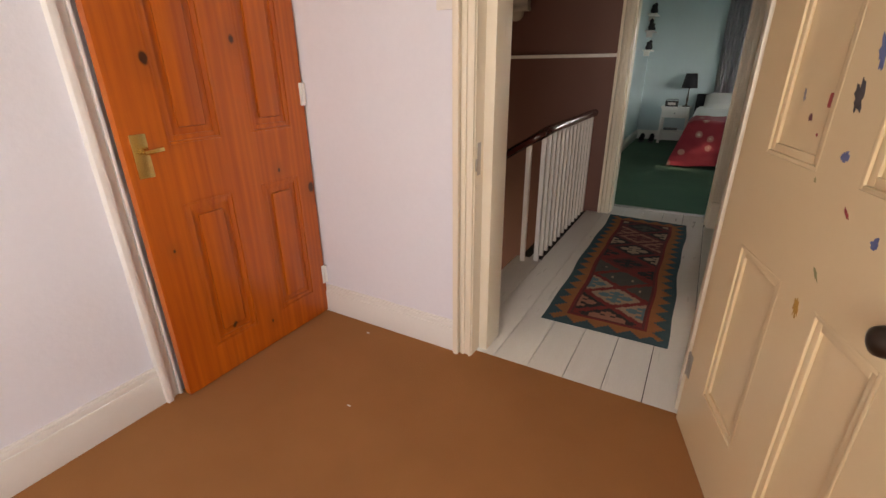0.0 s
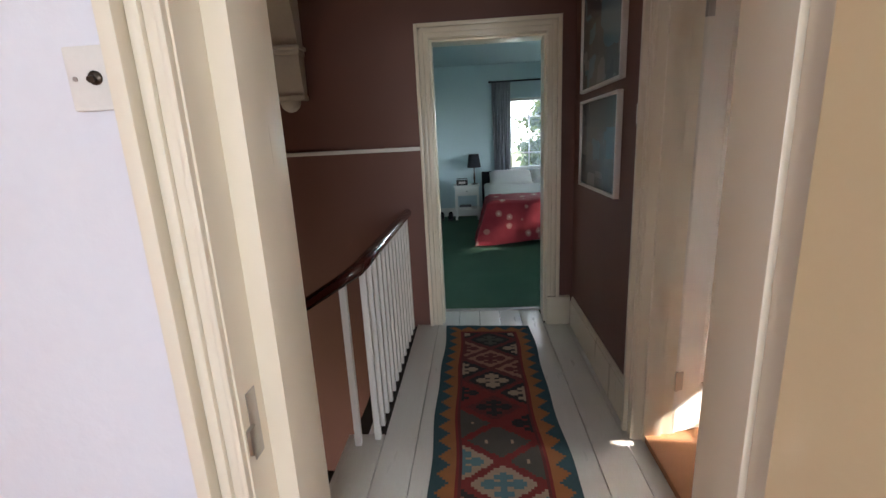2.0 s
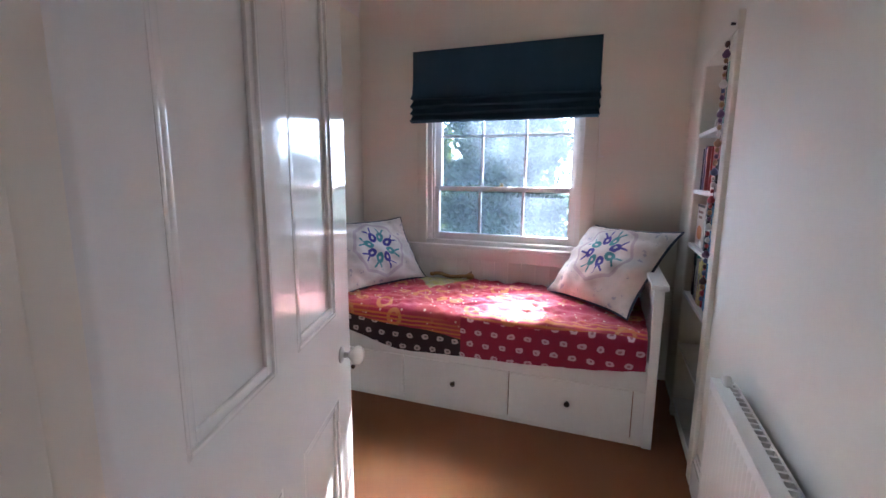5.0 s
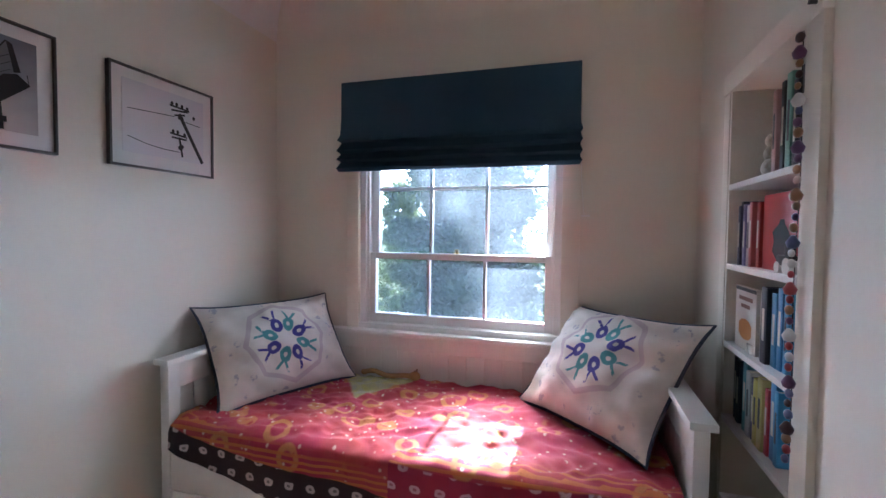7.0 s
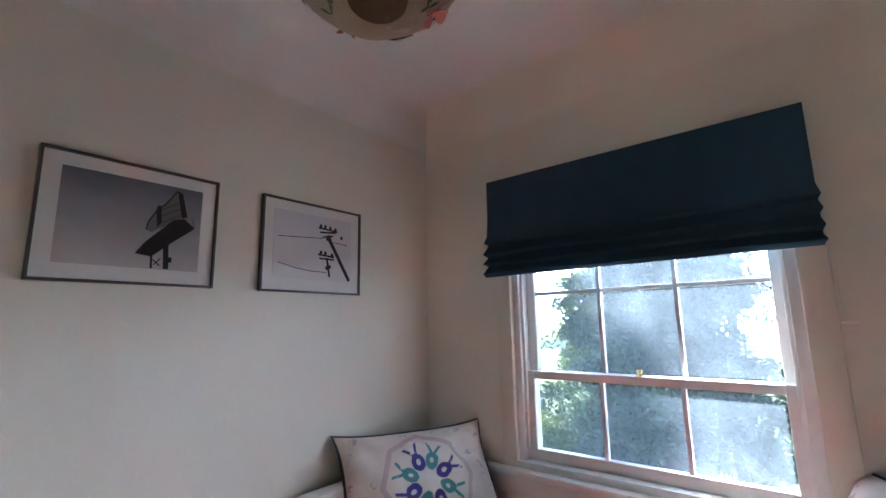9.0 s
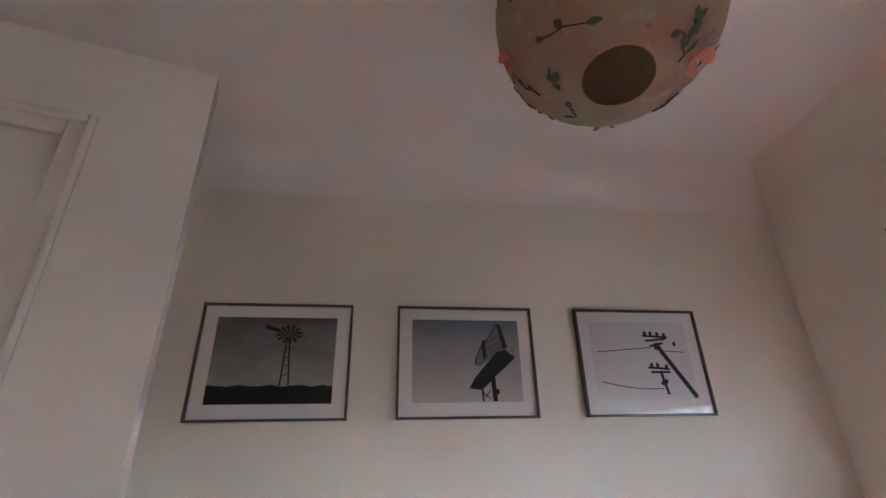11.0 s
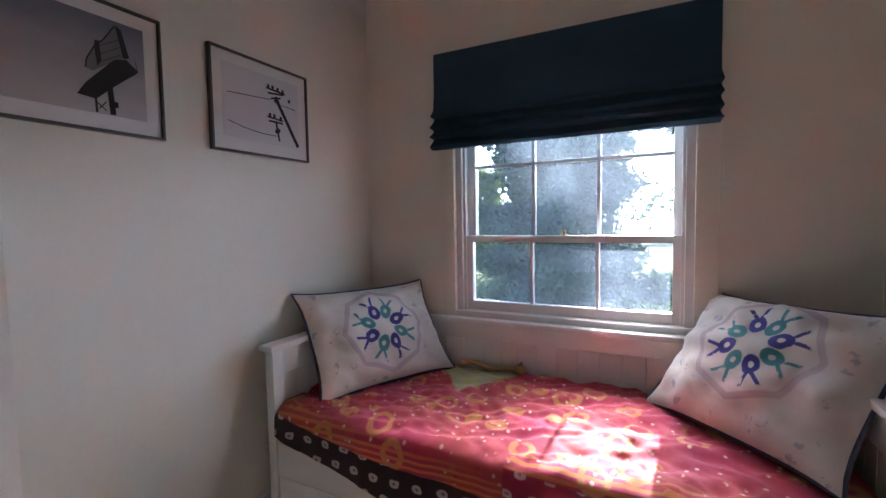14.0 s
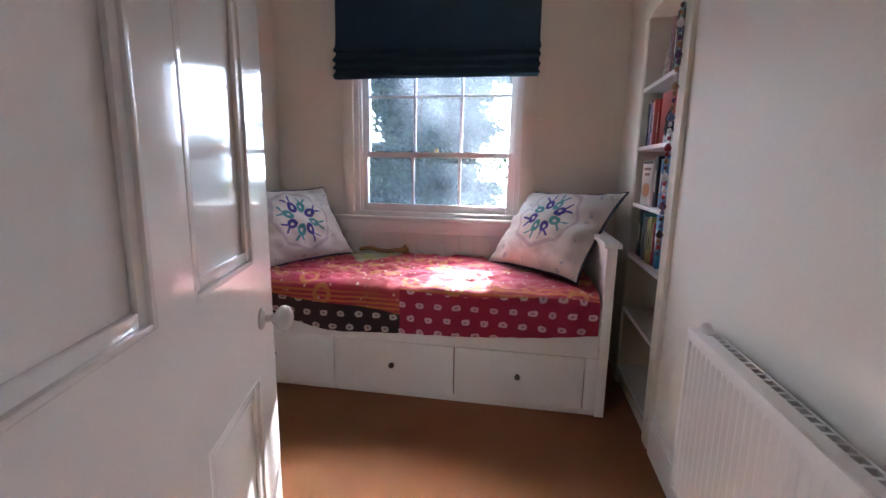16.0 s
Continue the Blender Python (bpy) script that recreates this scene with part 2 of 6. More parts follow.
def wall(name, axis, c0, c1, a0, a1, z0, z1, material, holes=(), label="", category="wall"):
    """A wall that is c0..c1 thick on one axis and runs a0..a1 on the other, with holes (a0, a1, z0, z1)."""
    bm = bmesh.new()

    def piece(p0, p1, q0, q1):
        if p1 - p0 > 1e-4 and q1 - q0 > 1e-4:
            bx(bm, *((c0, c1, p0, p1) if axis == "x" else (p0, p1, c0, c1)), q0, q1)
    at = a0
    for h0, h1, g0, g1 in sorted(holes):
        piece(at, h0, z0, z1)
        piece(h0, h1, z0, g0)
        piece(h0, h1, g1, z1)
        at = h1
    piece(at, a1, z0, z1)
    return setting(name, bm, material, label, category, smooth=0)


# ---- structure ----
H, RZ = 2.72, 0.03
DOOR1, DOORB, DOORM, WIN = (-0.17, 0.715, 0.0, 2.10), (2.57, 3.48, 0.0, 2.09), (-0.04, 0.755, 0.0, 2.065), (3.17, 4.29, 0.865, 2.06)
# first bedroom
N1, W1 = 2.275, -1.14
wall("wall_north", "y", N1, 2.39, W1 - 0.12, 1.9, -0.2, H, M["wall_lilac"], [(DOOR1[0], DOOR1[1], -0.055, DOOR1[3])], "white painted plaster wall with scuffs")
wall("wall_west", "x", W1 - 0.12, W1, -1.7, N1, -0.2, H, M["wall_lilac"], [(1.48, 2.22, 0.0, 2.06)], "white painted wall with a cupboard opening")
wall("wall_south", "y", -1.7, -1.58, W1, 1.9, -0.2, H, M["wall_lilac"], [(0.0, 1.4, 0.85, 2.2)], "white painted wall with a window opening")
wall("wall_east", "x", 1.9, 2.0, -1.7, N1, -0.2, H, M["wall_lilac"], (), "white painted plaster wall")
setting("floor_bedroom", B(W1 - 0.12, 1.9, -1.7, 2.315, -0.06, 0.0), M["carpet"], "tan brown fitted carpet with small specks", "carpet", 0)
setting("ceiling_bedroom", B(W1 - 0.12, 2.0, -1.7, 2.39, H, H + 0.1), M["ceiling"], "white painted ceiling", "ceiling", 0)
# the cupboard's shade is put into this sheet's near-black colour
setting("backdrop_cupboard", B(-1.75, -1.7, 1.2, 2.4, -0.2, H), M["gap"], "near-black sheet standing for a cupboard's unlit inside", "backdrop", 0)
# landing and stairwell
S2, N2, E2 = 2.50, 4.855, 0.945
wall("wall_landing_south", "y", 2.39, S2, -2.8, E2, -2.7, H, M["brown"], [(DOOR1[0], DOOR1[1], -0.055, DOOR1[3])], "mauve brown painted landing wall")
wall("wall_landing_north", "y", N2, 4.985, -2.8, 1.02, -2.7, H, M["brown"], [(DOORM[0], DOORM[1], -0.055, DOORM[3])], "mauve brown painted wall of landing and stairwell")
wall("wall_landing_east", "x", E2, 1.02, 2.39, N2, -0.2, H, M["brown"], [(DOORB[0], DOORB[1], -0.055, DOORB[3])], "mauve brown painted landing wall")
wall("wall_stair_west", "x", -2.9, -2.8, 2.39, 4.985, -2.7, H, M["brown"], [(2.7, 3.5, -1.6, -0.5)], "mauve brown stairwell wall")
setting("ceiling_landing", B(-2.9, 1.02, 2.39, 4.985, H, H + 0.1), M["ceiling"], "white painted landing ceiling", "ceiling", 0)
setting("floor_stair_foot", B(-2.9, -0.3, 2.39, 4.985, -2.8, -2.7), M["stair"], "dark floor at the foot of the stairs", "floor", 0)
# child's room
SOUTH, NORTH, EAST, WEST = 2.565, 4.845, 3.98, 1.10
wall("wall_room_west", "x", 1.02, WEST, 2.24, NORTH, -0.2, H, M["wall"], [(DOORB[0], DOORB[1], -0.055, DOORB[3])], "cream painted wall")
wall("wall_room_south", "y", 2.32, SOUTH, WEST, 4.2, -0.2, H, M["wall"], [(2.955, 3.505, 0.08, 1.93)], "cream painted wall with a shelved alcove")
wall("wall_alcove_back", "y", 2.24, 2.32, 2.0, 4.2, -0.2, H, M["wall"], (), "cream painted back of the alcove")
wall("wall_room_east", "x", EAST, 4.2, SOUTH, NORTH, -0.2, H, M["wall"], [WIN], "cream painted wall with a sash window")
wall("wall_room_north", "y", NORTH, 4.985, 1.02, 4.2, -0.2, H, M["wall"], (), "cream painted wall hung with pictures")
setting("floor_room", B(0.985, 4.2, 2.24, NORTH, -0.06, RZ), M["carpet_deep"], "tan brown fitted carpet", "carpet", 0)
setting("ceiling_room", B(1.02, 4.2, 2.24, 4.985, H, H + 0.1), M["ceiling"], "white painted ceiling", "ceiling", 0)
# main bedroom
MN, MH, MS, MW = 9.9, 2.64, 5.12, -0.5
wall("wall_main_south", "y", 4.985, MS, MW - 0.12, 3.7, -0.2, MH, M["wall_blue"], [(DOORM[0], DOORM[1], -0.055, DOORM[3])], "pale blue painted wall")
wall("wall_main_west", "x", MW - 0.12, MW, MS, MN, -0.2, MH, M["wall_blue"], (), "pale blue painted wall with small shelves")
wall("wall_main_north", "y", MN, MN + 0.2, MW - 0.12, 3.7, -0.2, MH, M["wall_blue"], [(0.90, 1.95, 0.82, 2.06)], "pale blue painted wall with a window")
wall("wall_main_east", "x", 3.6, 3.72, MS, MN, -0.2, MH, M["wall_blue"], [(5.8, 7.4, 0.8, 2.1)], "pale blue painted wall with a window")
setting("floor_main", B(MW - 0.12, 3.7, 5.13, MN + 0.2, -0.06, 0.0), M["carpet_green"], "green fitted carpet", "carpet", 0)
setting("ceiling_main", B(MW - 0.12, 3.72, 4.985, MN + 0.2, MH, MH + 0.1), M["wall_blue"], "pale painted ceiling", "ceiling", 0)


# ---- trim ----
def architrave(name, axis, face, out, a0, a1, z1, material, w=0.085, base=0.0, label="cream gloss moulded door architrave"):
    """A moulded frame round an opening a0..a1 on a wall's face; out is the way that it stands proud."""
    bm = bmesh.new()

    def strip(p0, p1, q0, q1, t0, t1):
        c = sorted((face + out * t0, face + out * t1))
        bx(bm, *((*c, p0, p1) if axis == "x" else (p0, p1, *c)), q0, q1, bev=0.004)
    for inner, outer, t in ((0.0, 0.012, 0.022), (0.012, 0.034, 0.012), (0.034, w - 0.034, 0.019), (w - 0.034, w - 0.026, 0.012), (w - 0.026, w, 0.036)):
        strip(a0 - outer, a0 - inner, base, z1 + outer, -0.002, t)
        strip(a1 + inner, a1 + outer, base, z1 + outer, -0.002, t)
        strip(a0 - inner, a1 + inner, z1 + inner, z1 + outer, -0.002, t)
    return setting(name, bm, material, label, "door frame")


def lining(name, axis, c0, c1, a0, a1, z1, material, stop=None, deep=0.014, deep_2=0.014):
    """Jambs and head inside an opening, with the stop that the door shuts on."""
    mid = ((c0 + c1) / 2, (a0 + a1) / 2) if axis == "x" else ((a0 + a1) / 2, (c0 + c1) / 2)
    frame_ = thing(name, (*mid, 0.0), "cream painted door lining with stops", "door frame", kind="structure")

    def strip(kind, p0, p1, q0, q1, d0=c0, d1=c1):
        part(kind, B(*((d0, d1, p0, p1) if axis == "x" else (p0, p1, d0, d1)), q0, q1, bev=0.002), material, frame_)
    strip("jamb", a0, a0 + 0.016, 0.0, z1 - 0.016)
    strip("jamb", a1 - 0.016, a1, 0.0, z1 - 0.016)
    strip("head", a0, a1, z1 - 0.016, z1)
    if stop:
        strip("stop", a0 + 0.016, a0 + 0.016 + deep, 0.0, z1 - 0.030, *stop)
        strip("stop", a1 - 0.016 - deep_2, a1 - 0.016, 0.0, z1 - 0.030, *stop)
        strip("stop", a0 + 0.016, a1 - 0.016, z1 - 0.03, z1 - 0.016, *stop)
    return frame_


def skirting(name, axis, face, out, a0, a1, h, material, label="white painted moulded skirting board"):
    bm = bmesh.new()
    for t, z0, z1 in ((0.020, 0.0, h - 0.035), (0.014, h - 0.037, h - 0.012), (0.009, h - 0.014, h)):
        c = sorted((face - out * 0.002, face + out * t))
        bx(bm, *((*c, a0, a1) if axis == "x" else (a0, a1, *c)), z0, z1, bev=0.004)
    return setting(name, bm, material, label, "skirting board")


architrave("trim_door_1", "y", N1, -1, DOOR1[0], DOOR1[1], DOOR1[3], M["gloss"])
architrave("trim_door_2", "y", S2, 1, DOOR1[0], DOOR1[1], DOOR1[3], M["gloss"], w=0.07)
lining("door_lining_1", "y", N1 - 0.01, S2 + 0.01, DOOR1[0] - 0.012, DOOR1[1] + 0.012, DOOR1[3] + 0.012, M["gloss"], (2.34, 2.49), 0.042)
architrave("trim_door_3", "x", E2, -1, DOORB[0], DOORB[1], DOORB[3], M["gloss"])
architrave("trim_door_4", "x", WEST, 1, DOORB[0], DOORB[1], DOORB[3], M["white_gloss"], w=0.06)
lining("door_lining_2", "x", E2 - 0.01, WEST + 0.005, DOORB[0] - 0.012, DOORB[1] + 0.012, DOORB[3] + 0.012, M["gloss"], (E2 + 0.03, 1.055), 0.014)
architrave("trim_door_5", "y", N2, -1, DOORM[0], DOORM[1], DOORM[3], M["gloss"], w=0.092)
lining("door_lining_3", "y", N2 - 0.01, MS + 0.01, DOORM[0] - 0.012, DOORM[1] + 0.012, DOORM[3] + 0.012, M["gloss"], (4.88, 5.0))
setting("trim_plinth", B(0.757, 0.926, 4.81, N2 - 0.001, 0.0, 0.22, bev=0.006), M["gloss"], "cream gloss plinth block at the door frame", "skirting board")
skirting("baseboard_north", "y", N1, -1, W1, DOOR1[0] - 0.085, 0.16, M["white_wood"])
skirting("baseboard_west", "x", W1, 1, -1.58, 1.37, 0.17, M["white_wood"])
skirting("baseboard_landing", "x", E2, -1, DOORB[1] + 0.085, 4.81, 0.225, M["gloss"])
skirting("baseboard_room_south", "y", SOUTH, 1, 1.17, 2.86, 0.20, M["white_wood"])
skirting("baseboard_room_north", "y", NORTH, -1, WEST, EAST, 0.20, M["white_wood"])
skirting("baseboard_room_west", "x", WEST, 1, 3.55, NORTH, 0.20, M["white_wood"])
skirting("baseboard_main", "y", MN, -1, MW, 3.6, 0.16, M["white_wood"])
skirting("baseboard_main_west", "x", MW, 1, MS, MN, 0.16, M["white_wood"])
setting("trim_dado", B(-2.8, DOORM[0] - 0.092, N2 - 0.018, N2 + 0.001, 1.334, 1.362, bev=0.006), M["white_wood"], "thin white painted dado rail", "rail")
bm = bmesh.new()
for z0, z1 in ((-0.001, 0.008), (0.008, 0.012)):
    bx(bm, DOORM[0] + 0.004, DOORM[1] - 0.004, 5.115, 5.155, z0, z1, bev=0.003)
setting("trim_threshold", bm, M["steel"], "metal carpet strip at the threshold", "threshold")
setting("trim_threshold_2", B(DOORB[0] + 0.005, DOORB[1] - 0.005, 0.965, 1.0, -0.001, RZ + 0.008, bev=0.003), M["brass"], "worn brass carpet strip at the threshold", "threshold")

# cove between walls and ceiling of the child's room
def cove(name, axis, face, out, a0, a1, material, r=0.19):
    bm = bmesh.new()
    n = 12
    prof = [(0.0, H - r)] + [(r - r * math.cos(k * math.pi / 2 / n), H - r + r * math.sin(k * math.pi / 2 / n)) for k in range(1, n + 1)] + [(0.0, H)]
    rings = []
    for a in (a0, a1):
        rings.append([bm.verts.new((face + out * d, a, z) if axis == "x" else (a, face + out * d, z)) for d, z in prof])
    m = len(prof)
    for i in range(m):
        bm.faces.new((rings[0][i], rings[0][(i + 1) % m], rings[1][(i + 1) % m], rings[1][i]))
    bm.faces.new(rings[0]), bm.faces.new(rings[1])
    bmesh.ops.recalc_face_normals(bm, faces=bm.faces)
    return setting(name, bm, material, "plain plaster cove under the ceiling", "cornice", 60)


cove("trim_cove_east", "x", EAST + 0.001, -1, SOUTH, NORTH, M["wall"])
cove("trim_cove_north", "y", NORTH + 0.001, -1, WEST, EAST, M["ceiling"])
cove("trim_cove_south", "y", SOUTH - 0.001, 1, WEST, EAST, M["wall"])


# ---- doors ----
def panel_door(name, at, angle, w, h, material, label, panels, stile=0.105, t=0.036, category="door", raised=False):
    """A panelled door, hung at its local origin and reaching along its local x. panels: (x0, x1, z0, z1)."""
    d = thing(name, at, label, category, kind="structure", turn=pose(*at, 0, 0, angle))
    bm = bmesh.new()
    xs = sorted({0.0, w} | {p[0] for p in panels} | {p[1] for p in panels})
    zs = sorted({0.0, h} | {p[2] for p in panels} | {p[3] for p in panels})
    for x0, x1 in zip(xs, xs[1:]):
        for z0, z1 in zip(zs, zs[1:]):
            cx, cz = (x0 + x1) / 2, (z0 + z1) / 2
            if not any(p[0] < cx < p[1] and p[2] < cz < p[3] for p in panels):
                bx(bm, x0, x1, -t / 2, t / 2, z0, z1)
    bmesh.ops.remove_doubles(bm, verts=bm.verts, dist=1e-5)
    part("leaf", bm, material, d, smooth=0)
    for x0, x1, z0, z1 in panels:
        bm = bmesh.new()
        bx(bm, x0, x1, -t / 2 + 0.013, t / 2 - 0.013, z0, z1)
        for s in (-1, 1):
            for k, (w_, dep) in enumerate(((0.010, 0.001), (0.020, 0.006))):
                o = sum(q for q, _ in ((0.010, 0), (0.020, 0))[:k])
                c = sorted((s * (t / 2 - 0.0125), s * (t / 2 + 0.002 - dep)))
                bx(bm, x0 + o, x0 + o + w_, *c, z0 + o, z1 - o, bev=0.003)
                bx(bm, x1 - o - w_, x1 - o, *c, z0 + o, z1 - o, bev=0.003)
                bx(bm, x0 + o + w_, x1 - o - w_, *c, z0 + o, z0 + o + w_, bev=0.003)
                bx(bm, x0 + o + w_, x1 - o - w_, *c, z1 - o - w_, z1 - o, bev=0.003)
        if raised:
            for s in (-1, 1):
                c = sorted((s * (t / 2 - 0.014), s * (t / 2 - 0.002)))
                bx(bm, x0 + 0.055, x1 - 0.055, *c, z0 + 0.055, z1 - 0.055, bev=0.009)
        part("panel", bm, material, d)
    return d


def hinge(parent, z, x=0.0, y=0.02, material=None):
    bm = bmesh.new()
    bx(bm, x - 0.004, x + 0.028, y - 0.003, y + 0.001, z - 0.045, z + 0.045, bev=0.001)
    tube(bm, (x - 0.004, y, z - 0.047), (x - 0.004, y, z + 0.047), 0.006, seg=8)
    part("hinge", bm, material or M["steel"], parent, "old steel butt hinge")


def knob(parent, x, y, z, s, ball_material, plate_material, r=0.026, name="knob", label=""):
    bm = bmesh.new()
    turn = Matrix.Translation((x, y, z)) @ Matrix.Rotation(radians(-90 * s), 4, "X")
    lathe(bm, [(0.024, 0.0), (0.024, 0.004), (0.018, 0.007), (0.009, 0.010), (0.008, 0.028)], 18, turn)
    k = part("rose", bm, plate_material, parent)
    bm = bmesh.new()
    lathe(bm, [(0.010, 0.024), (0.014, 0.030), (r, 0.042), (r * 1.02, 0.050), (r * 0.9, 0.060), (r * 0.5, 0.066), (0.004, 0.068)], 20, turn)
    part(name, bm, ball_material, parent, label, 60)


D1_PANELS = [(x0, x1, z0, z1) for x0, x1 in ((0.160, 0.408), (0.553, 0.765)) for z0, z1 in ((0.245, 0.785), (1.045, 1.96))]
door1 = panel_door("door_1", (0.722, 2.290, 0.006), -73, 0.86, 2.08, M["cream_door"], "open cream gloss panelled door with peeling stickers", D1_PANELS)
knob(door1, 0.805, -0.018, 0.87, -1, M["bronze"], M["black"], 0.025, "door_knob", "dark bronze beehive door knob")
doorb = panel_door("door_2", (1.110, 3.498, RZ + 0.006), 16.0, 0.885, 2.05, M["white_gloss"], "half open white gloss panelled door", [(x0, x1, z0, z1) for x0, x1 in ((0.118, 0.393), (0.497, 0.770)) for z0, z1 in ((0.22, 0.715), (0.96, 1.94))])
knob(doorb, 0.795, -0.018, 0.832, -1, M["porcelain"], M["steel"], 0.028, "door_knob", "white porcelain door knob")
knob(doorb, 0.795, 0.018, 0.832, 1, M["porcelain"], M["steel"], 0.028, "door_knob", "white porcelain door knob")
hinge(doorb, 0.265, -0.004, -0.024)
hinge(doorb, 1.80, -0.004, -0.024)
hinge(door1, 0.25, 0.0, -0.018)
hinge(door1, 1.80, 0.0, -0.018)
pdoor = panel_door("door_3", (-1.084, 1.441, 0.008), 90, 0.82, 2.05, M["pine"], "closed orange varnished pine panelled door", [(0.15, 0.37, 0.145, 0.785), (0.51, 0.73, 0.145, 0.785), (0.15, 0.37, 1.01, 1.90), (0.51, 0.73, 1.01, 1.90)], raised=True)
architrave("trim_door_6", "x", W1, 1, 1.437, 2.27, 2.075, M["white_wood"], w=0.07, label="white painted cupboard door frame")

# ---- sash window ----
wn_ = thing("window_1", (4.0, 3.73, 0.865), "white painted wooden sash window with small panes", "window", kind="structure")
y0, y1, z0, z1 = WIN
bm = bmesh.new()
for a, b, c, d, e, f in ((3.985, 4.16, y0, y0 + 0.035, z0, z1), (3.985, 4.16, y1 - 0.035, y1, z0, z1), (3.985, 4.16, y0, y1, z1 - 0.04, z1), (3.962, 4.22, y0, y1, z0 - 0.01, z0 + 0.035),
                         (4.0, 4.015, y0 + 0.035, y0 + 0.05, z0, z1), (4.0, 4.015, y1 - 0.05, y1 - 0.035, z0, z1)):
    bx(bm, a, b, c, d, e, f, bev=0.004)
part("window_frame", bm, M["white_wood"], wn_)


def sash(name, x, za, zb, rows, deep):
    bm = bmesh.new()
    ya, yb = y0 + 0.037, y1 - 0.037
    st = 0.045
    bx(bm, x, x + 0.04, ya, ya + st, za, zb, bev=0.004)
    bx(bm, x, x + 0.04, yb - st, yb, za, zb, bev=0.004)
    bx(bm, x, x + 0.04, ya + st, yb - st, za, za + deep[0], bev=0.004)
    bx(bm, x, x + 0.04, ya + st, yb - st, zb - deep[1], zb, bev=0.004)
    w = (yb - ya - 2 * st) / 3
    for k in (1, 2):
        c = ya + st + w * k
        bx(bm, x + 0.006, x + 0.034, c - 0.009, c + 0.009, za + deep[0], zb - deep[1], bev=0.003)
    for z in rows:
        bx(bm, x + 0.007, x + 0.033, ya + st, yb - st, z - 0.009, z + 0.009, bev=0.003)
    s = part(name, bm, M["white_wood"], wn_)
    edges = [za + deep[0], *rows, zb - deep[1]]
    for k in range(3):
        for q0, q1 in zip(edges, edges[1:]):
            bm = bmesh.new()
            p = ya + st + w * k
            bx(bm, x + 0.018, x + 0.022, p + 0.008, p + w - 0.008, q0 + 0.007, q1 - 0.007)
            g = part("pane", bm, M["glass"], s, smooth=0)
            g.visible_shadow = False


sash("lower_sash", 4.015, 0.90, 1.30, [], (0.05, 0.035))
sash("upper_sash", 4.061, 1.265, 2.02, [1.667], (0.035, 0.05))
bm = bmesh.new()
lathe(bm, [(0.016, 0), (0.016, 0.006), (0.008, 0.012), (0.012, 0.02), (0.010, 0.026)], 10, Matrix.Translation((4.035, 3.73, 1.30)))
part("sash_catch", bm, M["brass"], wn_)
bm = bmesh.new()
for a, b in ((y0 - 0.085, y0), (y1, y1 + 0.075)):
    bx(bm, EAST - 0.018, EAST + 0.002, a, b, 0.78, 2.14, bev=0.005)
bx(bm, EAST - 0.018, EAST + 0.002, y0, y1, 2.06, 2.14, bev=0.005)
setting("trim_window", bm, M["wall"], "cream painted window casing", "window frame")

# ---- roman blind ----
def cloth(name, base, alt, fine=260):
    return surface(name, base, 0.9, col2=alt, big=6, fine=fine, amount=0.9, relief=0.5, depth=0.002)


M["blind"] = cloth("navy_blind_cloth", (0.020, 0.062, 0.098), (0.013, 0.045, 0.075))
blind = thing("roman_blind", (3.94, 3.73, 1.755), "dark blue roman blind, partly drawn up over window", "blind")
ya, yb = 3.09, 4.383
prof = [(3.957, 2.19), (3.93, 2.19), (3.928, 1.99), (3.918, 1.90), (3.900, 1.862), (3.93, 1.852), (3.915, 1.835), (3.892, 1.808), (3.926, 1.796), (3.908, 1.780), (3.888, 1.757), (3.924, 1.745),
        (3.905, 1.728), (3.890, 1.708), (3.900, 1.694), (3.935, 1.694), (3.957, 1.72)]
bm = bmesh.new()
n = 36
rings = []
for i in range(n + 1):
    u = i / n
    y = ya + (yb - ya) * u
    ring = []
    for k, (x, z) in enumerate(prof):
        sag = 0.004 * math.sin(u * 9 + k) + 0.006 * noise.noise((u * 6, k * 0.7, 3)) if 2 < k < 15 else 0
        edge = 0.010 * (1 if u in (0.0, 1.0) and k in (4, 7, 10, 13) else 0)
        ring.append(bm.verts.new((x + sag * 0.6, y + edge * (1 if u == 1 else -1), z + 0.062 + sag)))
    rings.append(ring)
for a, b in zip(rings, rings[1:]):
    for k in range(len(prof)):
        bm.faces.new((a[k], b[k], b[(k + 1) % len(prof)], a[(k + 1) % len(prof)]))
bm.faces.new(rings[0]), bm.faces.new(rings[-1])
bmesh.ops.recalc_face_normals(bm, faces=bm.faces)
part("folded_cloth", bm, M["blind"], blind, smooth=50)
part("headrail", B(3.957, 3.979, ya + 0.01, yb - 0.01, 2.212, 2.247, bev=0.003), M["white_wood"], blind)
bm = bmesh.new()
sweep(bm, [(3.955, 3.085, 1.79), (3.954, 3.08, 1.67), (3.955, 3.07, 1.53), (3.962, 3.065, 1.515)], round_section(0.0018, 0.0018, 6), up=(1, 0, 0))
bx(bm, 3.955, 3.981, 3.04, 3.08, 1.504, 1.512, bev=0.002)
part("pull_cord", bm, M["white_wood"], blind, "thin white pull cord on a cleat")

# ---- daybed ----
M["bedwhite"] = surface("white_lacquered_wood", (0.80, 0.78, 0.74), 0.38, big=5, fine=50, amount=0.4, relief=0.04)
bed = thing("daybed", (3.5, 3.73, RZ), "white wooden daybed with three drawers by window", "daybed")
BX0, BX1, BY0, BY1 = 3.10, 3.955, 2.72, 4.765


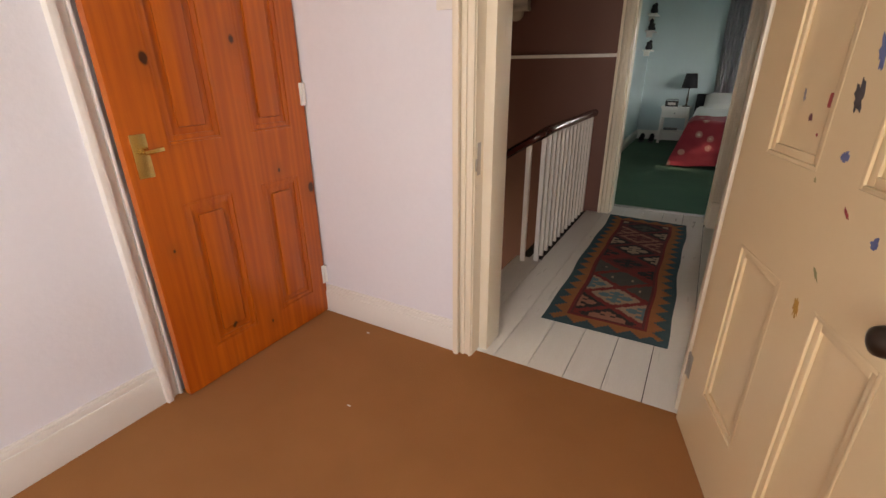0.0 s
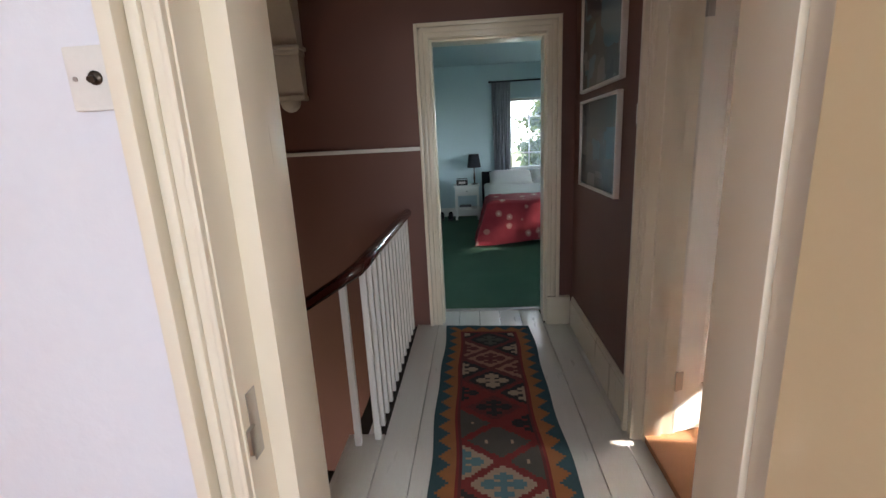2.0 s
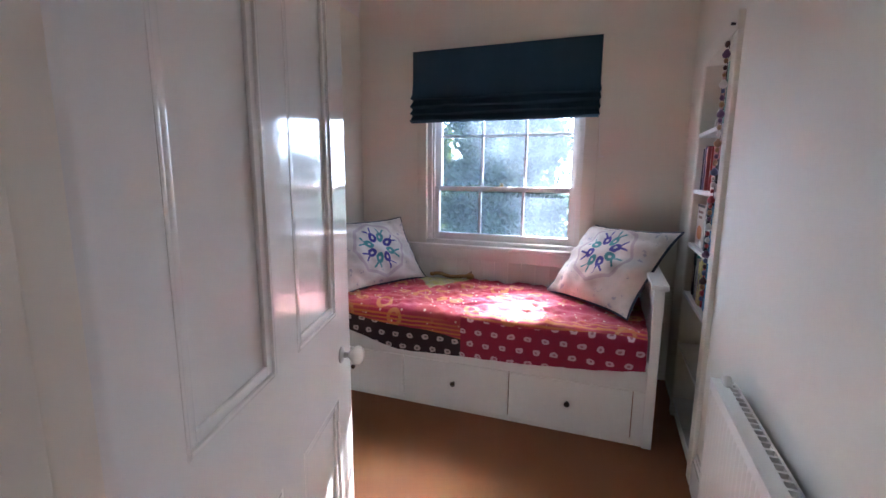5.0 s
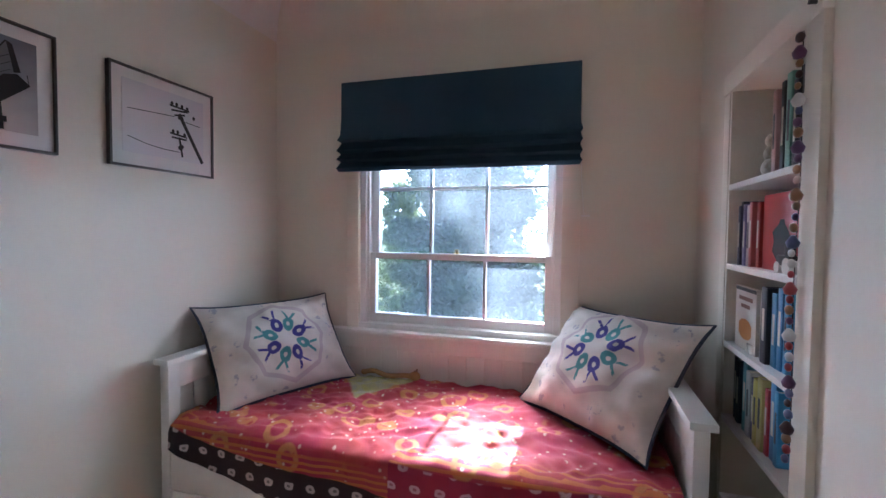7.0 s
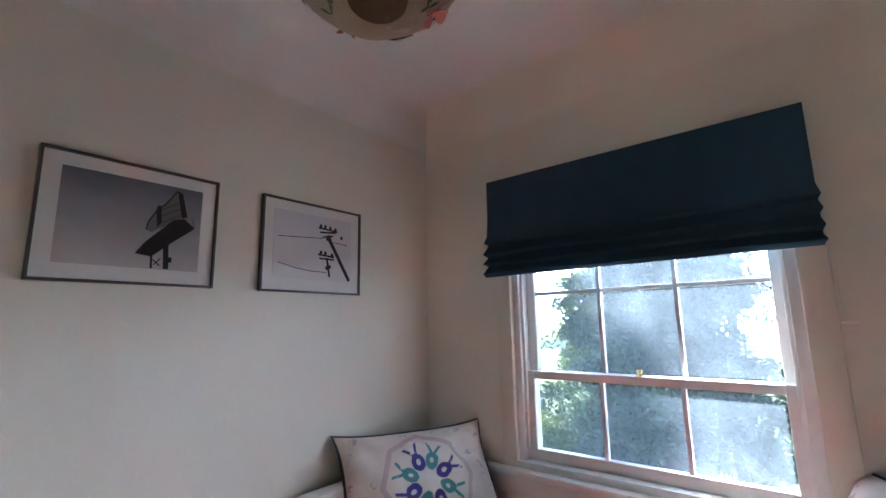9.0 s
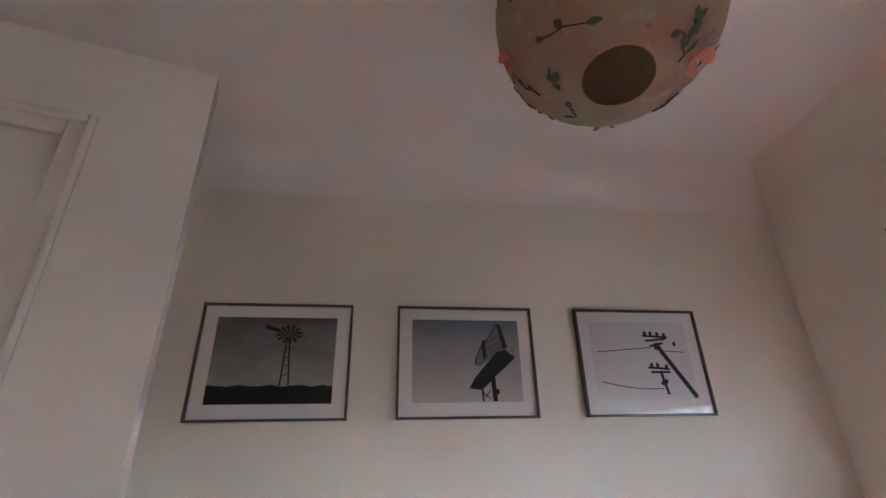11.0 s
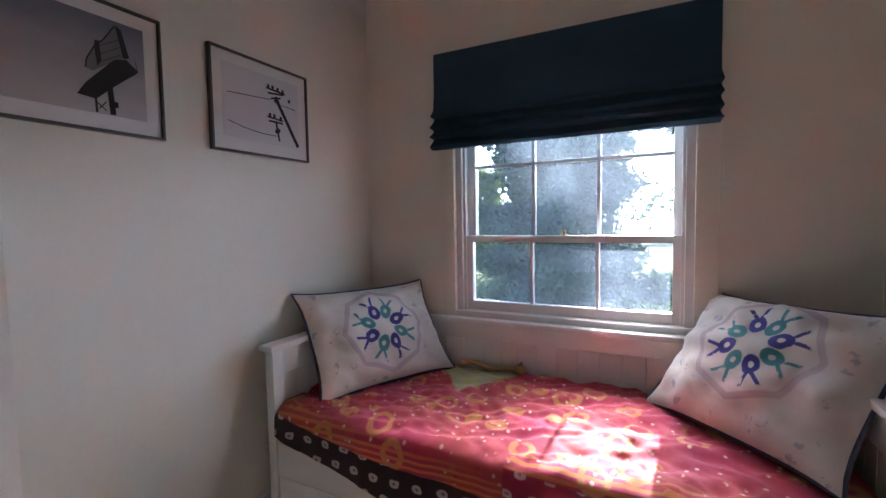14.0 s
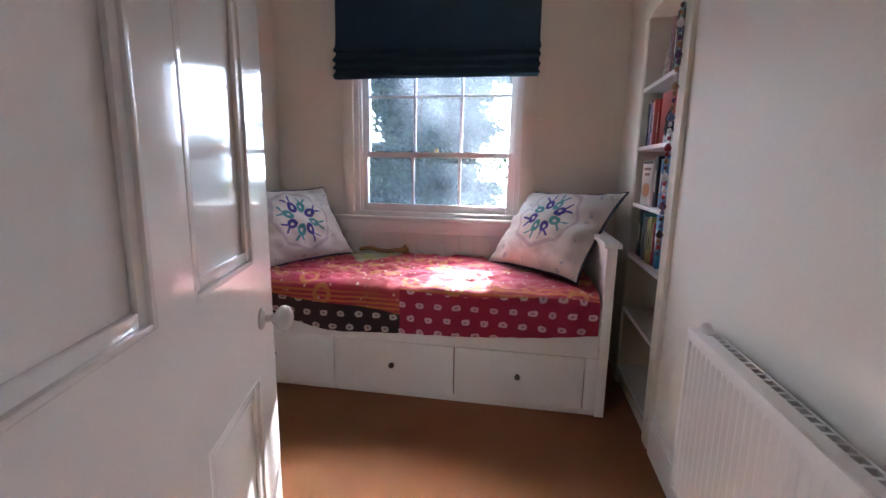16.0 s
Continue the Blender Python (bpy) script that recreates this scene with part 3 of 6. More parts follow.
def bed_end(ya, yb):
    bm = bmesh.new()
    bx(bm, BX0, BX0 + 0.055, ya, yb, RZ, 0.855, bev=0.004)
    bx(bm, BX1 - 0.055, BX1, ya, yb, RZ, 0.855, bev=0.004)
    bx(bm, BX0 + 0.055, BX1 - 0.055, ya + 0.004, yb - 0.004, 0.745, 0.855, bev=0.003)
    bx(bm, BX0 + 0.055, BX1 - 0.055, ya + 0.004, yb - 0.004, 0.09, 0.20, bev=0.003)
    e = part("end_panel", bm, M["bedwhite"], bed)
    w = (BX1 - BX0 - 0.11) / 9
    for k in range(9):
        x = BX0 + 0.055 + w * k
        part("board", B(x + 0.001, x + w - 0.001, ya + 0.012, yb - 0.012, 0.19, 0.75, bev=0.003), M["bedwhite"], e)
    part("top_cap", B(BX0 - 0.018, BX1 + 0.01, ya - 0.016, yb + 0.016, 0.855, 0.88, bev=0.005), M["bedwhite"], e)


bed_end(BY0, BY0 + 0.045)
bed_end(BY1 - 0.045, BY1)
bm = bmesh.new()
bx(bm, BX1 - 0.03, BX1 - 0.006, BY0 + 0.045, BY1 - 0.045, 0.765, 0.845, bev=0.003)
bk = part("back_panel", bm, M["bedwhite"], bed)
w = (BY1 - BY0 - 0.09) / 20
for k in range(20):
    y = BY0 + 0.045 + w * k
    part("board", B(BX1 - 0.024, BX1 - 0.012, y + 0.001, y + w - 0.001, 0.16, 0.775, bev=0.003), M["bedwhite"], bk)
part("top_cap", B(BX1 - 0.045, BX1 + 0.012, BY0 + 0.045, BY1 - 0.045, 0.845, 0.87, bev=0.005), M["bedwhite"], bk)
bm = bmesh.new()
bx(bm, BX0 + 0.006, BX0 + 0.03, BY0 + 0.045, BY1 - 0.045, 0.325, 0.485, bev=0.003)
bx(bm, BX0 + 0.012, BX0 + 0.034, BY0 + 0.045, BY1 - 0.045, RZ, RZ + 0.03, bev=0.003)
part("front_rail", bm, M["bedwhite"], bed)
edges = (BY0 + 0.10, 3.45, 4.084, BY1 - 0.05)
for a, b in zip(edges, edges[1:]):
    dr = part("drawer", B(BX0 + 0.004, BX0 + 0.024, a + 0.003, b - 0.003, RZ + 0.032, 0.322, bev=0.003), M["bedwhite"], bed)
    bm = bmesh.new()
    lathe(bm, [(0.008, 0), (0.006, 0.012), (0.014, 0.02), (0.015, 0.026), (0.009, 0.031)], 14, Matrix.Translation((BX0 + 0.005, (a + b) / 2 if b < 4.5 else 4.42, 0.205)) @ Matrix.Rotation(radians(-90), 4, "Y"))
    part("drawer_knob", bm, M["bronze"], dr, "small dark metal knob", 60)
part("drawer_side_strip", B(BX0 + 0.002, BX0 + 0.028, BY0 + 0.045, BY0 + 0.098, RZ + 0.03, 0.325, bev=0.003), M["bedwhite"], bed)
part("slats", B(BX0 + 0.03, BX1 - 0.03, BY0 + 0.045, BY1 - 0.045, 0.43, 0.455), M["bedwhite"], bed)

M["linen"] = cloth("white_mattress_cloth", (0.75, 0.73, 0.70), (0.66, 0.64, 0.6))
bm = B(BX0 + 0.035, BX1 - 0.05, BY0 + 0.05, BY1 - 0.05, 0.456, 0.60, bev=0.03, seg=3)
tagged(part("mattress", bm, M["linen"]), "white mattress under the throw on the daybed", "mattress")


def throw_material():
    """Patched cotton throw: printed red and gold top, one dotted black and one dotted magenta border."""
    m, nt, b = nodes_of("patchwork_throw_cloth")
    uv = coords(nt, "UV")
    sep = nt.nodes.new("ShaderNodeSeparateXYZ")
    link(nt, uv, sep.inputs[0])
    u, v = sep.outputs[0], sep.outputs[1]
    n_big, n_mid, n_fine = noise_node(nt, uv, 3.0), noise_node(nt, uv, 22.0, 5), noise_node(nt, uv, 400.0, 2)
    vor = nt.nodes.new("ShaderNodeTexVoronoi")
    vor.inputs["Scale"].default_value = 26.0
    link(nt, uv, vor.inputs["Vector"])
    flower = nt.nodes.new("ShaderNodeTexVoronoi")
    flower.inputs["Scale"].default_value = 7.5
    link(nt, uv, flower.inputs["Vector"])
    fd = flower.outputs["Distance"]
    ring = math_node(nt, "MULTIPLY", ramp(nt, fd, 0.40, 0.36), ramp(nt, fd, 0.22, 0.26))
    # printed top
    top = mix_node(nt, ramp(nt, n_big, 0.40, 0.58), (0.38, 0.018, 0.062), (0.42, 0.05, 0.05))
    top = mix_node(nt, math_node(nt, "MULTIPLY", ring, 0.55), top, (0.62, 0.34, 0.07))
    top = mix_node(nt, math_node(nt, "MULTIPLY", ramp(nt, vor.outputs["Distance"], 0.22, 0.12), ramp(nt, n_mid, 0.38, 0.46)), top, (0.66, 0.48, 0.38))
    top = mix_node(nt, ramp(nt, n_mid, 0.60, 0.70), top, (0.36, 0.01, 0.03))
    # gold stripes along the border between top and dots
    stripe = math_node(nt, "SINE", math_node(nt, "MULTIPLY", v, 260.0))
    left = math_node(nt, "GREATER_THAN", u, 0.95)
    wob = math_node(nt, "MULTIPLY", math_node(nt, "SINE", math_node(nt, "MULTIPLY_ADD", u, 7.0, 0.3)), 0.010)
    lim = math_node(nt, "ADD", 0.785, math_node(nt, "MULTIPLY", left, math_node(nt, "MULTIPLY", math_node(nt, "SUBTRACT", 1.98, u), 0.12)))
    edge = math_node(nt, "SUBTRACT", math_node(nt, "ADD", v, wob), lim)
    near = ramp(nt, edge, -0.09, -0.05)
    top = mix_node(nt, math_node(nt, "MULTIPLY", near, ramp(nt, stripe, 0.0, 0.5)), top, (0.55, 0.16, 0.04))
    # pale yellow-green patch at the back
    gx = math_node(nt, "ABSOLUTE", math_node(nt, "SUBTRACT", u, 1.33))
    patch = math_node(nt, "MULTIPLY", ramp(nt, math_node(nt, "ADD", gx, math_node(nt, "MULTIPLY", v, 0.7)), 0.235, 0.215), 1.0)
    top = mix_node(nt, patch, top, mix_node(nt, ramp(nt, n_mid, 0.4, 0.6), (0.50, 0.46, 0.16), (0.42, 0.40, 0.26)))
    # dots: staggered rings, white outside, coloured within
    s, su = 14.5, 11.0
    row = math_node(nt, "FLOOR", math_node(nt, "MULTIPLY", v, s))
    shift = math_node(nt, "MULTIPLY", math_node(nt, "MODULO", row, 2.0), 0.5)
    wobn = math_node(nt, "MULTIPLY", n_mid, 0.35)
    fu = math_node(nt, "SUBTRACT", math_node(nt, "FRACT", math_node(nt, "ADD", math_node(nt, "MULTIPLY_ADD", u, su, shift), wobn)), 0.5)
    fv = math_node(nt, "SUBTRACT", math_node(nt, "FRACT", math_node(nt, "ADD", math_node(nt, "MULTIPLY", v, s), wobn)), 0.5)
    d = math_node(nt, "POWER", math_node(nt, "ADD", math_node(nt, "POWER", math_node(nt, "ABSOLUTE", fu), 2.6), math_node(nt, "POWER", math_node(nt, "ABSOLUTE", fv), 2.6)), 0.385)
    dots = math_node(nt, "MULTIPLY", ramp(nt, d, 0.235, 0.195), 1.0)
    hollow = ramp(nt, d, 0.10, 0.06)
    cloth_c = mix_node(nt, left, (0.30, 0.006, 0.045), (0.012, 0.006, 0.010))
    dot_c = mix_node(nt, left, (0.66, 0.42, 0.46), (0.55, 0.45, 0.42))
    front = mix_node(nt, math_node(nt, "MULTIPLY", dots, math_node(nt, "SUBTRACT", 1.0, math_node(nt, "MULTIPLY", hollow, 0.7))), cloth_c, dot_c)
    isf = ramp(nt, edge, -0.002, 0.002)
    c = mix_node(nt, isf, top, front)
    c = mix_node(nt, math_node(nt, "MULTIPLY", ramp(nt, n_fine, 0.3, 0.7), 0.25), c, (0.1, 0.02, 0.03))
    link(nt, c, b.inputs["Base Color"])
    b.inputs["Roughness"].default_value = 0.85
    b.inputs["Sheen Weight"].default_value = 0.08
    bump(nt, b, math_node(nt, "ADD", n_mid, n_fine), 0.35, 0.004)
    return m


def throw():
    """The cloth over the mattress: across the top, over the front edge and down to a wavy hem."""
    cloth_part = thing("bed_throw", (3.5, 3.74, 0.6), "red patchwork cotton throw with dotted black and magenta borders", "bedspread")
    bm = bmesh.new()
    uvl = bm.loops.layers.uv.new("UVMap")
    nu, nv = 150, 96
    ya, yb = BY0 + 0.055, BY1 - 0.055

    def hem(y):
        t = (y - ya) / (yb - ya)
        return 0.400 + 0.012 * math.cos(t * 9.0 + 0.4) - 0.045 * math.exp(-((t - 0.63) / 0.17) ** 2) + 0.12 * max(0.0, (t - 0.68) / 0.32) ** 1.5 + 0.03 * max(0.0, (0.3 - t) / 0.3)
    grid = []
    for i in range(nu + 1):
        y = ya + (yb - ya) * i / nu
        col = []
        drop = 0.574 - hem(y)
        total = 0.75 + 0.055 + drop
        for j in range(nv + 1):
            s = total * j / nv
            if s < 0.75:
                x, z, out = 3.888 - s, 0.62, (0, 1)
            elif s < 0.805:
                a = (s - 0.75) / 0.055 * math.pi / 2
                x, z, out = 3.138 - 0.046 * math.sin(a), 0.574 + 0.046 * math.cos(a), (-math.sin(a), math.cos(a))
            else:
                x, z, out = 3.092, 0.574 - (s - 0.805), (-1, 0)
            fold = noise.noise((y * 3.5 + x * 2, x * 6, 1.0)) * 0.016 + noise.noise((y * 16 - x * 9, x * 10 + y * 4, 4.0)) * 0.012 + (0.5 - abs(noise.noise((y * 7 + x * 16, x * 4 - y * 2, 8.0)))) * 0.022 + (0.4 - abs(noise.noise((y * 13 - x * 22, x * 6, 2.0)))) * 0.012
            if s > 0.75:
                fold = fold * 0.5 - 0.004 + 0.008 * math.sin(y * 11) * min(1, (s - 0.75) / 0.2)
                x -= 0.006
            col.append((bm.verts.new((x + out[0] * fold, y, z + out[1] * max(fold, -0.012))), (y - ya, s)))
        grid.append(col)
    for i in range(nu):
        for j in range(nv):
            q = (grid[i][j], grid[i + 1][j], grid[i + 1][j + 1], grid[i][j + 1])
            f = bm.faces.new([p[0] for p in q])
            for lp, p in zip(f.loops, q):
                lp[uvl].uv = p[1]
    bmesh.ops.recalc_face_normals(bm, faces=bm.faces)
    material = throw_material()

    def piece(f):
        u, v = (sum(lp[uvl].uv[k] for lp in f.loops) / 4 for k in (0, 1))
        right = u > 0.95
        return (2 if right else 1) if v + 0.010 * math.sin(7.0 * u + 0.3) > 0.785 + (1.98 - u) * 0.12 * right else 0
    for k, (name, label) in enumerate((("printed_top", "red and gold printed cotton"), ("border", "magenta cotton with white dots"), ("border", "black cotton with white dots"))):
        b2 = bm.copy()
        keep = [piece(f) for f in bm.faces]
        bmesh.ops.delete(b2, geom=[f for f, q in zip(b2.faces, keep) if q != k], context="FACES")
        bmesh.ops.solidify(b2, geom=b2.faces[:], thickness=0.003)
        part(name, b2, material, cloth_part, label, 70)
    bm.free()
    return cloth_part


throw()


def pillow_material():
    m, nt, b = nodes_of("printed_cushion_cotton")
    co = coords(nt)
    sep = nt.nodes.new("ShaderNodeSeparateXYZ")
    link(nt, co, sep.inputs[0])
    x, y, z = sep.outputs
    r = math_node(nt, "SQRT", math_node(nt, "ADD", math_node(nt, "POWER", x, 2.0), math_node(nt, "POWER", y, 2.0)))
    ang = math_node(nt, "ARCTAN2", y, x)
    k = math.pi / 4
    sect = math_node(nt, "SUBTRACT", math_node(nt, "MODULO", math_node(nt, "ADD", ang, 8 * k), k), k / 2)
    octo = math_node(nt, "MULTIPLY", r, math_node(nt, "COSINE", sect))
    n = noise_node(nt, co, 38.0, 5)
    nb = noise_node(nt, co, 9.0, 3)
    nf = noise_node(nt, co, 420.0, 2)
    c = mix_node(nt, ramp(nt, nb, 0.35, 0.7), (0.67, 0.62, 0.56), (0.58, 0.53, 0.48))
    band = math_node(nt, "MULTIPLY", ramp(nt, octo, 0.176, 0.180), ramp(nt, octo, 0.202, 0.198))
    c = mix_node(nt, math_node(nt, "MULTIPLY", band, 0.7), c, (0.42, 0.33, 0.36))
    # eight motifs on a circle
    idx = math_node(nt, "FLOOR", math_node(nt, "DIVIDE", math_node(nt, "ADD", ang, 8 * k), k))
    px = math_node(nt, "SUBTRACT", math_node(nt, "MULTIPLY", r, math_node(nt, "COSINE", sect)), 0.085)
    py = math_node(nt, "MULTIPLY", r, math_node(nt, "SINE", sect))
    d = math_node(nt, "SQRT", math_node(nt, "ADD", math_node(nt, "POWER", math_node(nt, "MULTIPLY", px, 0.8), 2.0), math_node(nt, "POWER", py, 2.0)))
    d = math_node(nt, "ADD", d, math_node(nt, "MULTIPLY", math_node(nt, "SUBTRACT", n, 0.5), 0.012))
    blob = math_node(nt, "MULTIPLY", ramp(nt, d, 0.031, 0.028), ramp(nt, d, 0.008, 0.011))
    odd = math_node(nt, "MODULO", idx, 2.0)
    mc = mix_node(nt, odd, (0.06, 0.05, 0.26), (0.08, 0.26, 0.27))
    spokes = math_node(nt, "MULTIPLY", ramp(nt, math_node(nt, "ABSOLUTE", math_node(nt, "SUBTRACT", math_node(nt, "ABSOLUTE", py), math_node(nt, "MULTIPLY", math_node(nt, "SUBTRACT", px, 0.02), 0.55))), 0.0085, 0.006),
                       math_node(nt, "MULTIPLY", ramp(nt, r, 0.105, 0.110), ramp(nt, octo, 0.165, 0.158)))
    spokes = math_node(nt, "MULTIPLY", spokes, ramp(nt, n, 0.36, 0.42))
    c = mix_node(nt, math_node(nt, "MAXIMUM", blob, spokes), c, mc)
    # scattered sprigs outside the ring
    v = nt.nodes.new("ShaderNodeTexVoronoi")
    v.inputs["Scale"].default_value = 15.0
    link(nt, co, v.inputs["Vector"])
    spr = math_node(nt, "MULTIPLY", ramp(nt, v.outputs["Distance"], 0.30, 0.24), math_node(nt, "MULTIPLY", ramp(nt, octo, 0.205, 0.215), ramp(nt, n, 0.50, 0.56)))
    c = mix_node(nt, math_node(nt, "MULTIPLY", spr, 0.7), c, (0.28, 0.29, 0.36))
    link(nt, c, b.inputs["Base Color"])
    b.inputs["Roughness"].default_value = 0.9
    bump(nt, b, math_node(nt, "ADD", nb, nf), 0.35, 0.004)
    return m


M["pillow"] = pillow_material()
M["pillow_back"] = cloth("slate_blue_cushion_cotton", (0.055, 0.065, 0.10), (0.04, 0.05, 0.08))


def cushion(at, across, up, w, h, motif, label):
    """A soft cushion whose local x runs across and y up its printed side; the print's centre lies motif above the middle."""
    ex = Vector(across).normalized()
    ez = ex.cross(Vector(up)).normalized()
    ey = ez.cross(ex)
    turn = Matrix.Translation(Vector(at) + ey * motif) @ Matrix((ex, ey, ez)).transposed().to_4x4()
    c = thing("cushion", at, label, "cushion", "cushions on the daybed", turn=turn)
    for side, mat_, name in ((1, M["pillow"], "printed_front"), (-1, M["pillow_back"], "plain_back")):
        bm = bmesh.new()
        n = 40
        g = []
        for i in range(n + 1):
            rowv = []
            for j in range(n + 1):
                u, v = 2 * i / n - 1, 2 * j / n - 1
                bulge = max(0.0, (1 - u * u) * (1 - v * v)) ** 0.48
                pinch = 1 - 0.05 * (1 - abs(u) ** 3) * v * v if abs(v) > abs(u) else 1 - 0.05 * (1 - abs(v) ** 3) * u * u
                pinch *= 1 + 0.04 * abs(u * v) ** 6
                wrinkle = 0.004 * math.sin(7 * u - 5 * v * abs(u) + at[1]) * (1 - bulge) - 0.016 * abs(noise.noise((u * 4.3 + v * 2, v * 2.2 - u + at[1], 3.3))) + 0.022 * noise.noise((u * 3.1 + at[1] * 9, v * 3.1, side)) + 0.006 * noise.noise((u * 9, v * 9 + at[0], side * 2)) * (1 - bulge)
                rowv.append(bm.verts.new((u * w / 2 * pinch, v * h / 2 * pinch - motif, side * (0.004 + (0.088 if side > 0 else 0.055) * bulge) + wrinkle * min(1, bulge * 3))))
            g.append(rowv)
        for i in range(n):
            for j in range(n):
                f = (g[i][j], g[i + 1][j], g[i + 1][j + 1], g[i][j + 1])
                bm.faces.new(f if side > 0 else f[::-1])
        part(name, bm, mat_, c, smooth=80)
    bm = bmesh.new()
    pts = []
    for a, b in (((-1, -1), (1, -1)), ((1, -1), (1, 1)), ((1, 1), (-1, 1)), ((-1, 1), (-1, -1))):
        for k in range(12):
            t = k / 12
            u, v = a[0] + (b[0] - a[0]) * t, a[1] + (b[1] - a[1]) * t
            q = min(abs(u), abs(v))
            p = (1 - 0.05 * (1 - q ** 3)) * (1 + 0.04 * q ** 6)
            pts.append((u * w / 2 * p * 1.01, v * h / 2 * p * 1.01 - motif, 0))
    pts.append(pts[0])
    sweep(bm, pts, round_section(0.007, 0.007, 6))
    part("piping", bm, M["pillow_back"], c, "slate blue piping")
    return c


cushion((3.59, 4.54, 0.835), (0.60, -0.275, 0.0), (0.07, 0.25, 0.38), 0.70, 0.50, 0.0, "white printed cushion with blue ring motif, leaning in corner")
cushion((3.632, 2.983, 0.855), (-0.48, -0.435, 0.025), (0.19, -0.26, 0.39), 0.69, 0.54, 0.05, "large white printed cushion lit pink by throw")

# ---- stairs, handrail and balusters ----
bm = bmesh.new()
for k in range(10):
    z = -0.185 * (k + 1)
    x1 = -0.40 - 0.245 * k
    bx(bm, x1 - 0.27, x1, S2 + 0.002, 3.49, z - 0.03, z, bev=0.006)
    bx(bm, x1 - 0.02, x1, S2 + 0.002, 3.49, z, z + 0.155)
setting("stairs", bm, M["stair"], "dark carpeted stairs going down", "stairs")
bm = bmesh.new()
bx(bm, -0.325, -0.302, 3.52, N2, -0.26, -0.002, bev=0.003)
bx(bm, -0.42, -0.40, S2 + 0.002, 3.52, -0.155, -0.002, bev=0.003)
bx(bm, -0.42, -0.302, 3.495, 3.52, -0.26, -0.002, bev=0.003)
setting("trim_stair_fascia", bm, M["white_wood"], "white painted landing edge above the stairs", "fascia")
ban = thing("banister", (-0.27, 4.1, 0.0), "dark varnished handrail on white square balusters", "banister")
sec = [(-0.03, -0.012), (-0.032, 0.004), (-0.026, 0.018), (-0.014, 0.027), (0, 0.030), (0.014, 0.027), (0.026, 0.018), (0.032, 0.004), (0.03, -0.012), (0.022, -0.024), (-0.022, -0.024)]
bm = bmesh.new()
path = [(-0.262, N2 - 0.001, 0.89), (-0.262, 4.4, 0.89), (-0.262, 3.9, 0.89), (-0.262, 3.57, 0.89), (-0.264, 3.50, 0.886), (-0.280, 3.455, 0.872), (-0.315, 3.438, 0.848), (-0.365, 3.435, 0.815), (-0.83, 3.47, 0.525), (-2.5, 3.55, -0.52)]
sweep(bm, path, sec)
part("handrail", bm, M["rail"], ban, smooth=60)


def baluster(x, y, z0, z1):
    part("baluster", B(x - 0.015, x + 0.015, y - 0.015, y + 0.015, z0, z1, bev=0.003), M["white_wood"], ban)


for k in range(13):
    baluster(-0.268 + 0.001 * math.sin(k * 7), 3.49 + k * 0.1077, 0.0, 0.872)
for k in range(8):
    x = -0.352 - 0.25 * k
    z = 0.815 - 0.623 * (-0.37 - x + 0.01) - 0.02
    baluster(x, 3.445 + 0.016 * k, 0.0 if k == 0 else -0.185 * k, z)


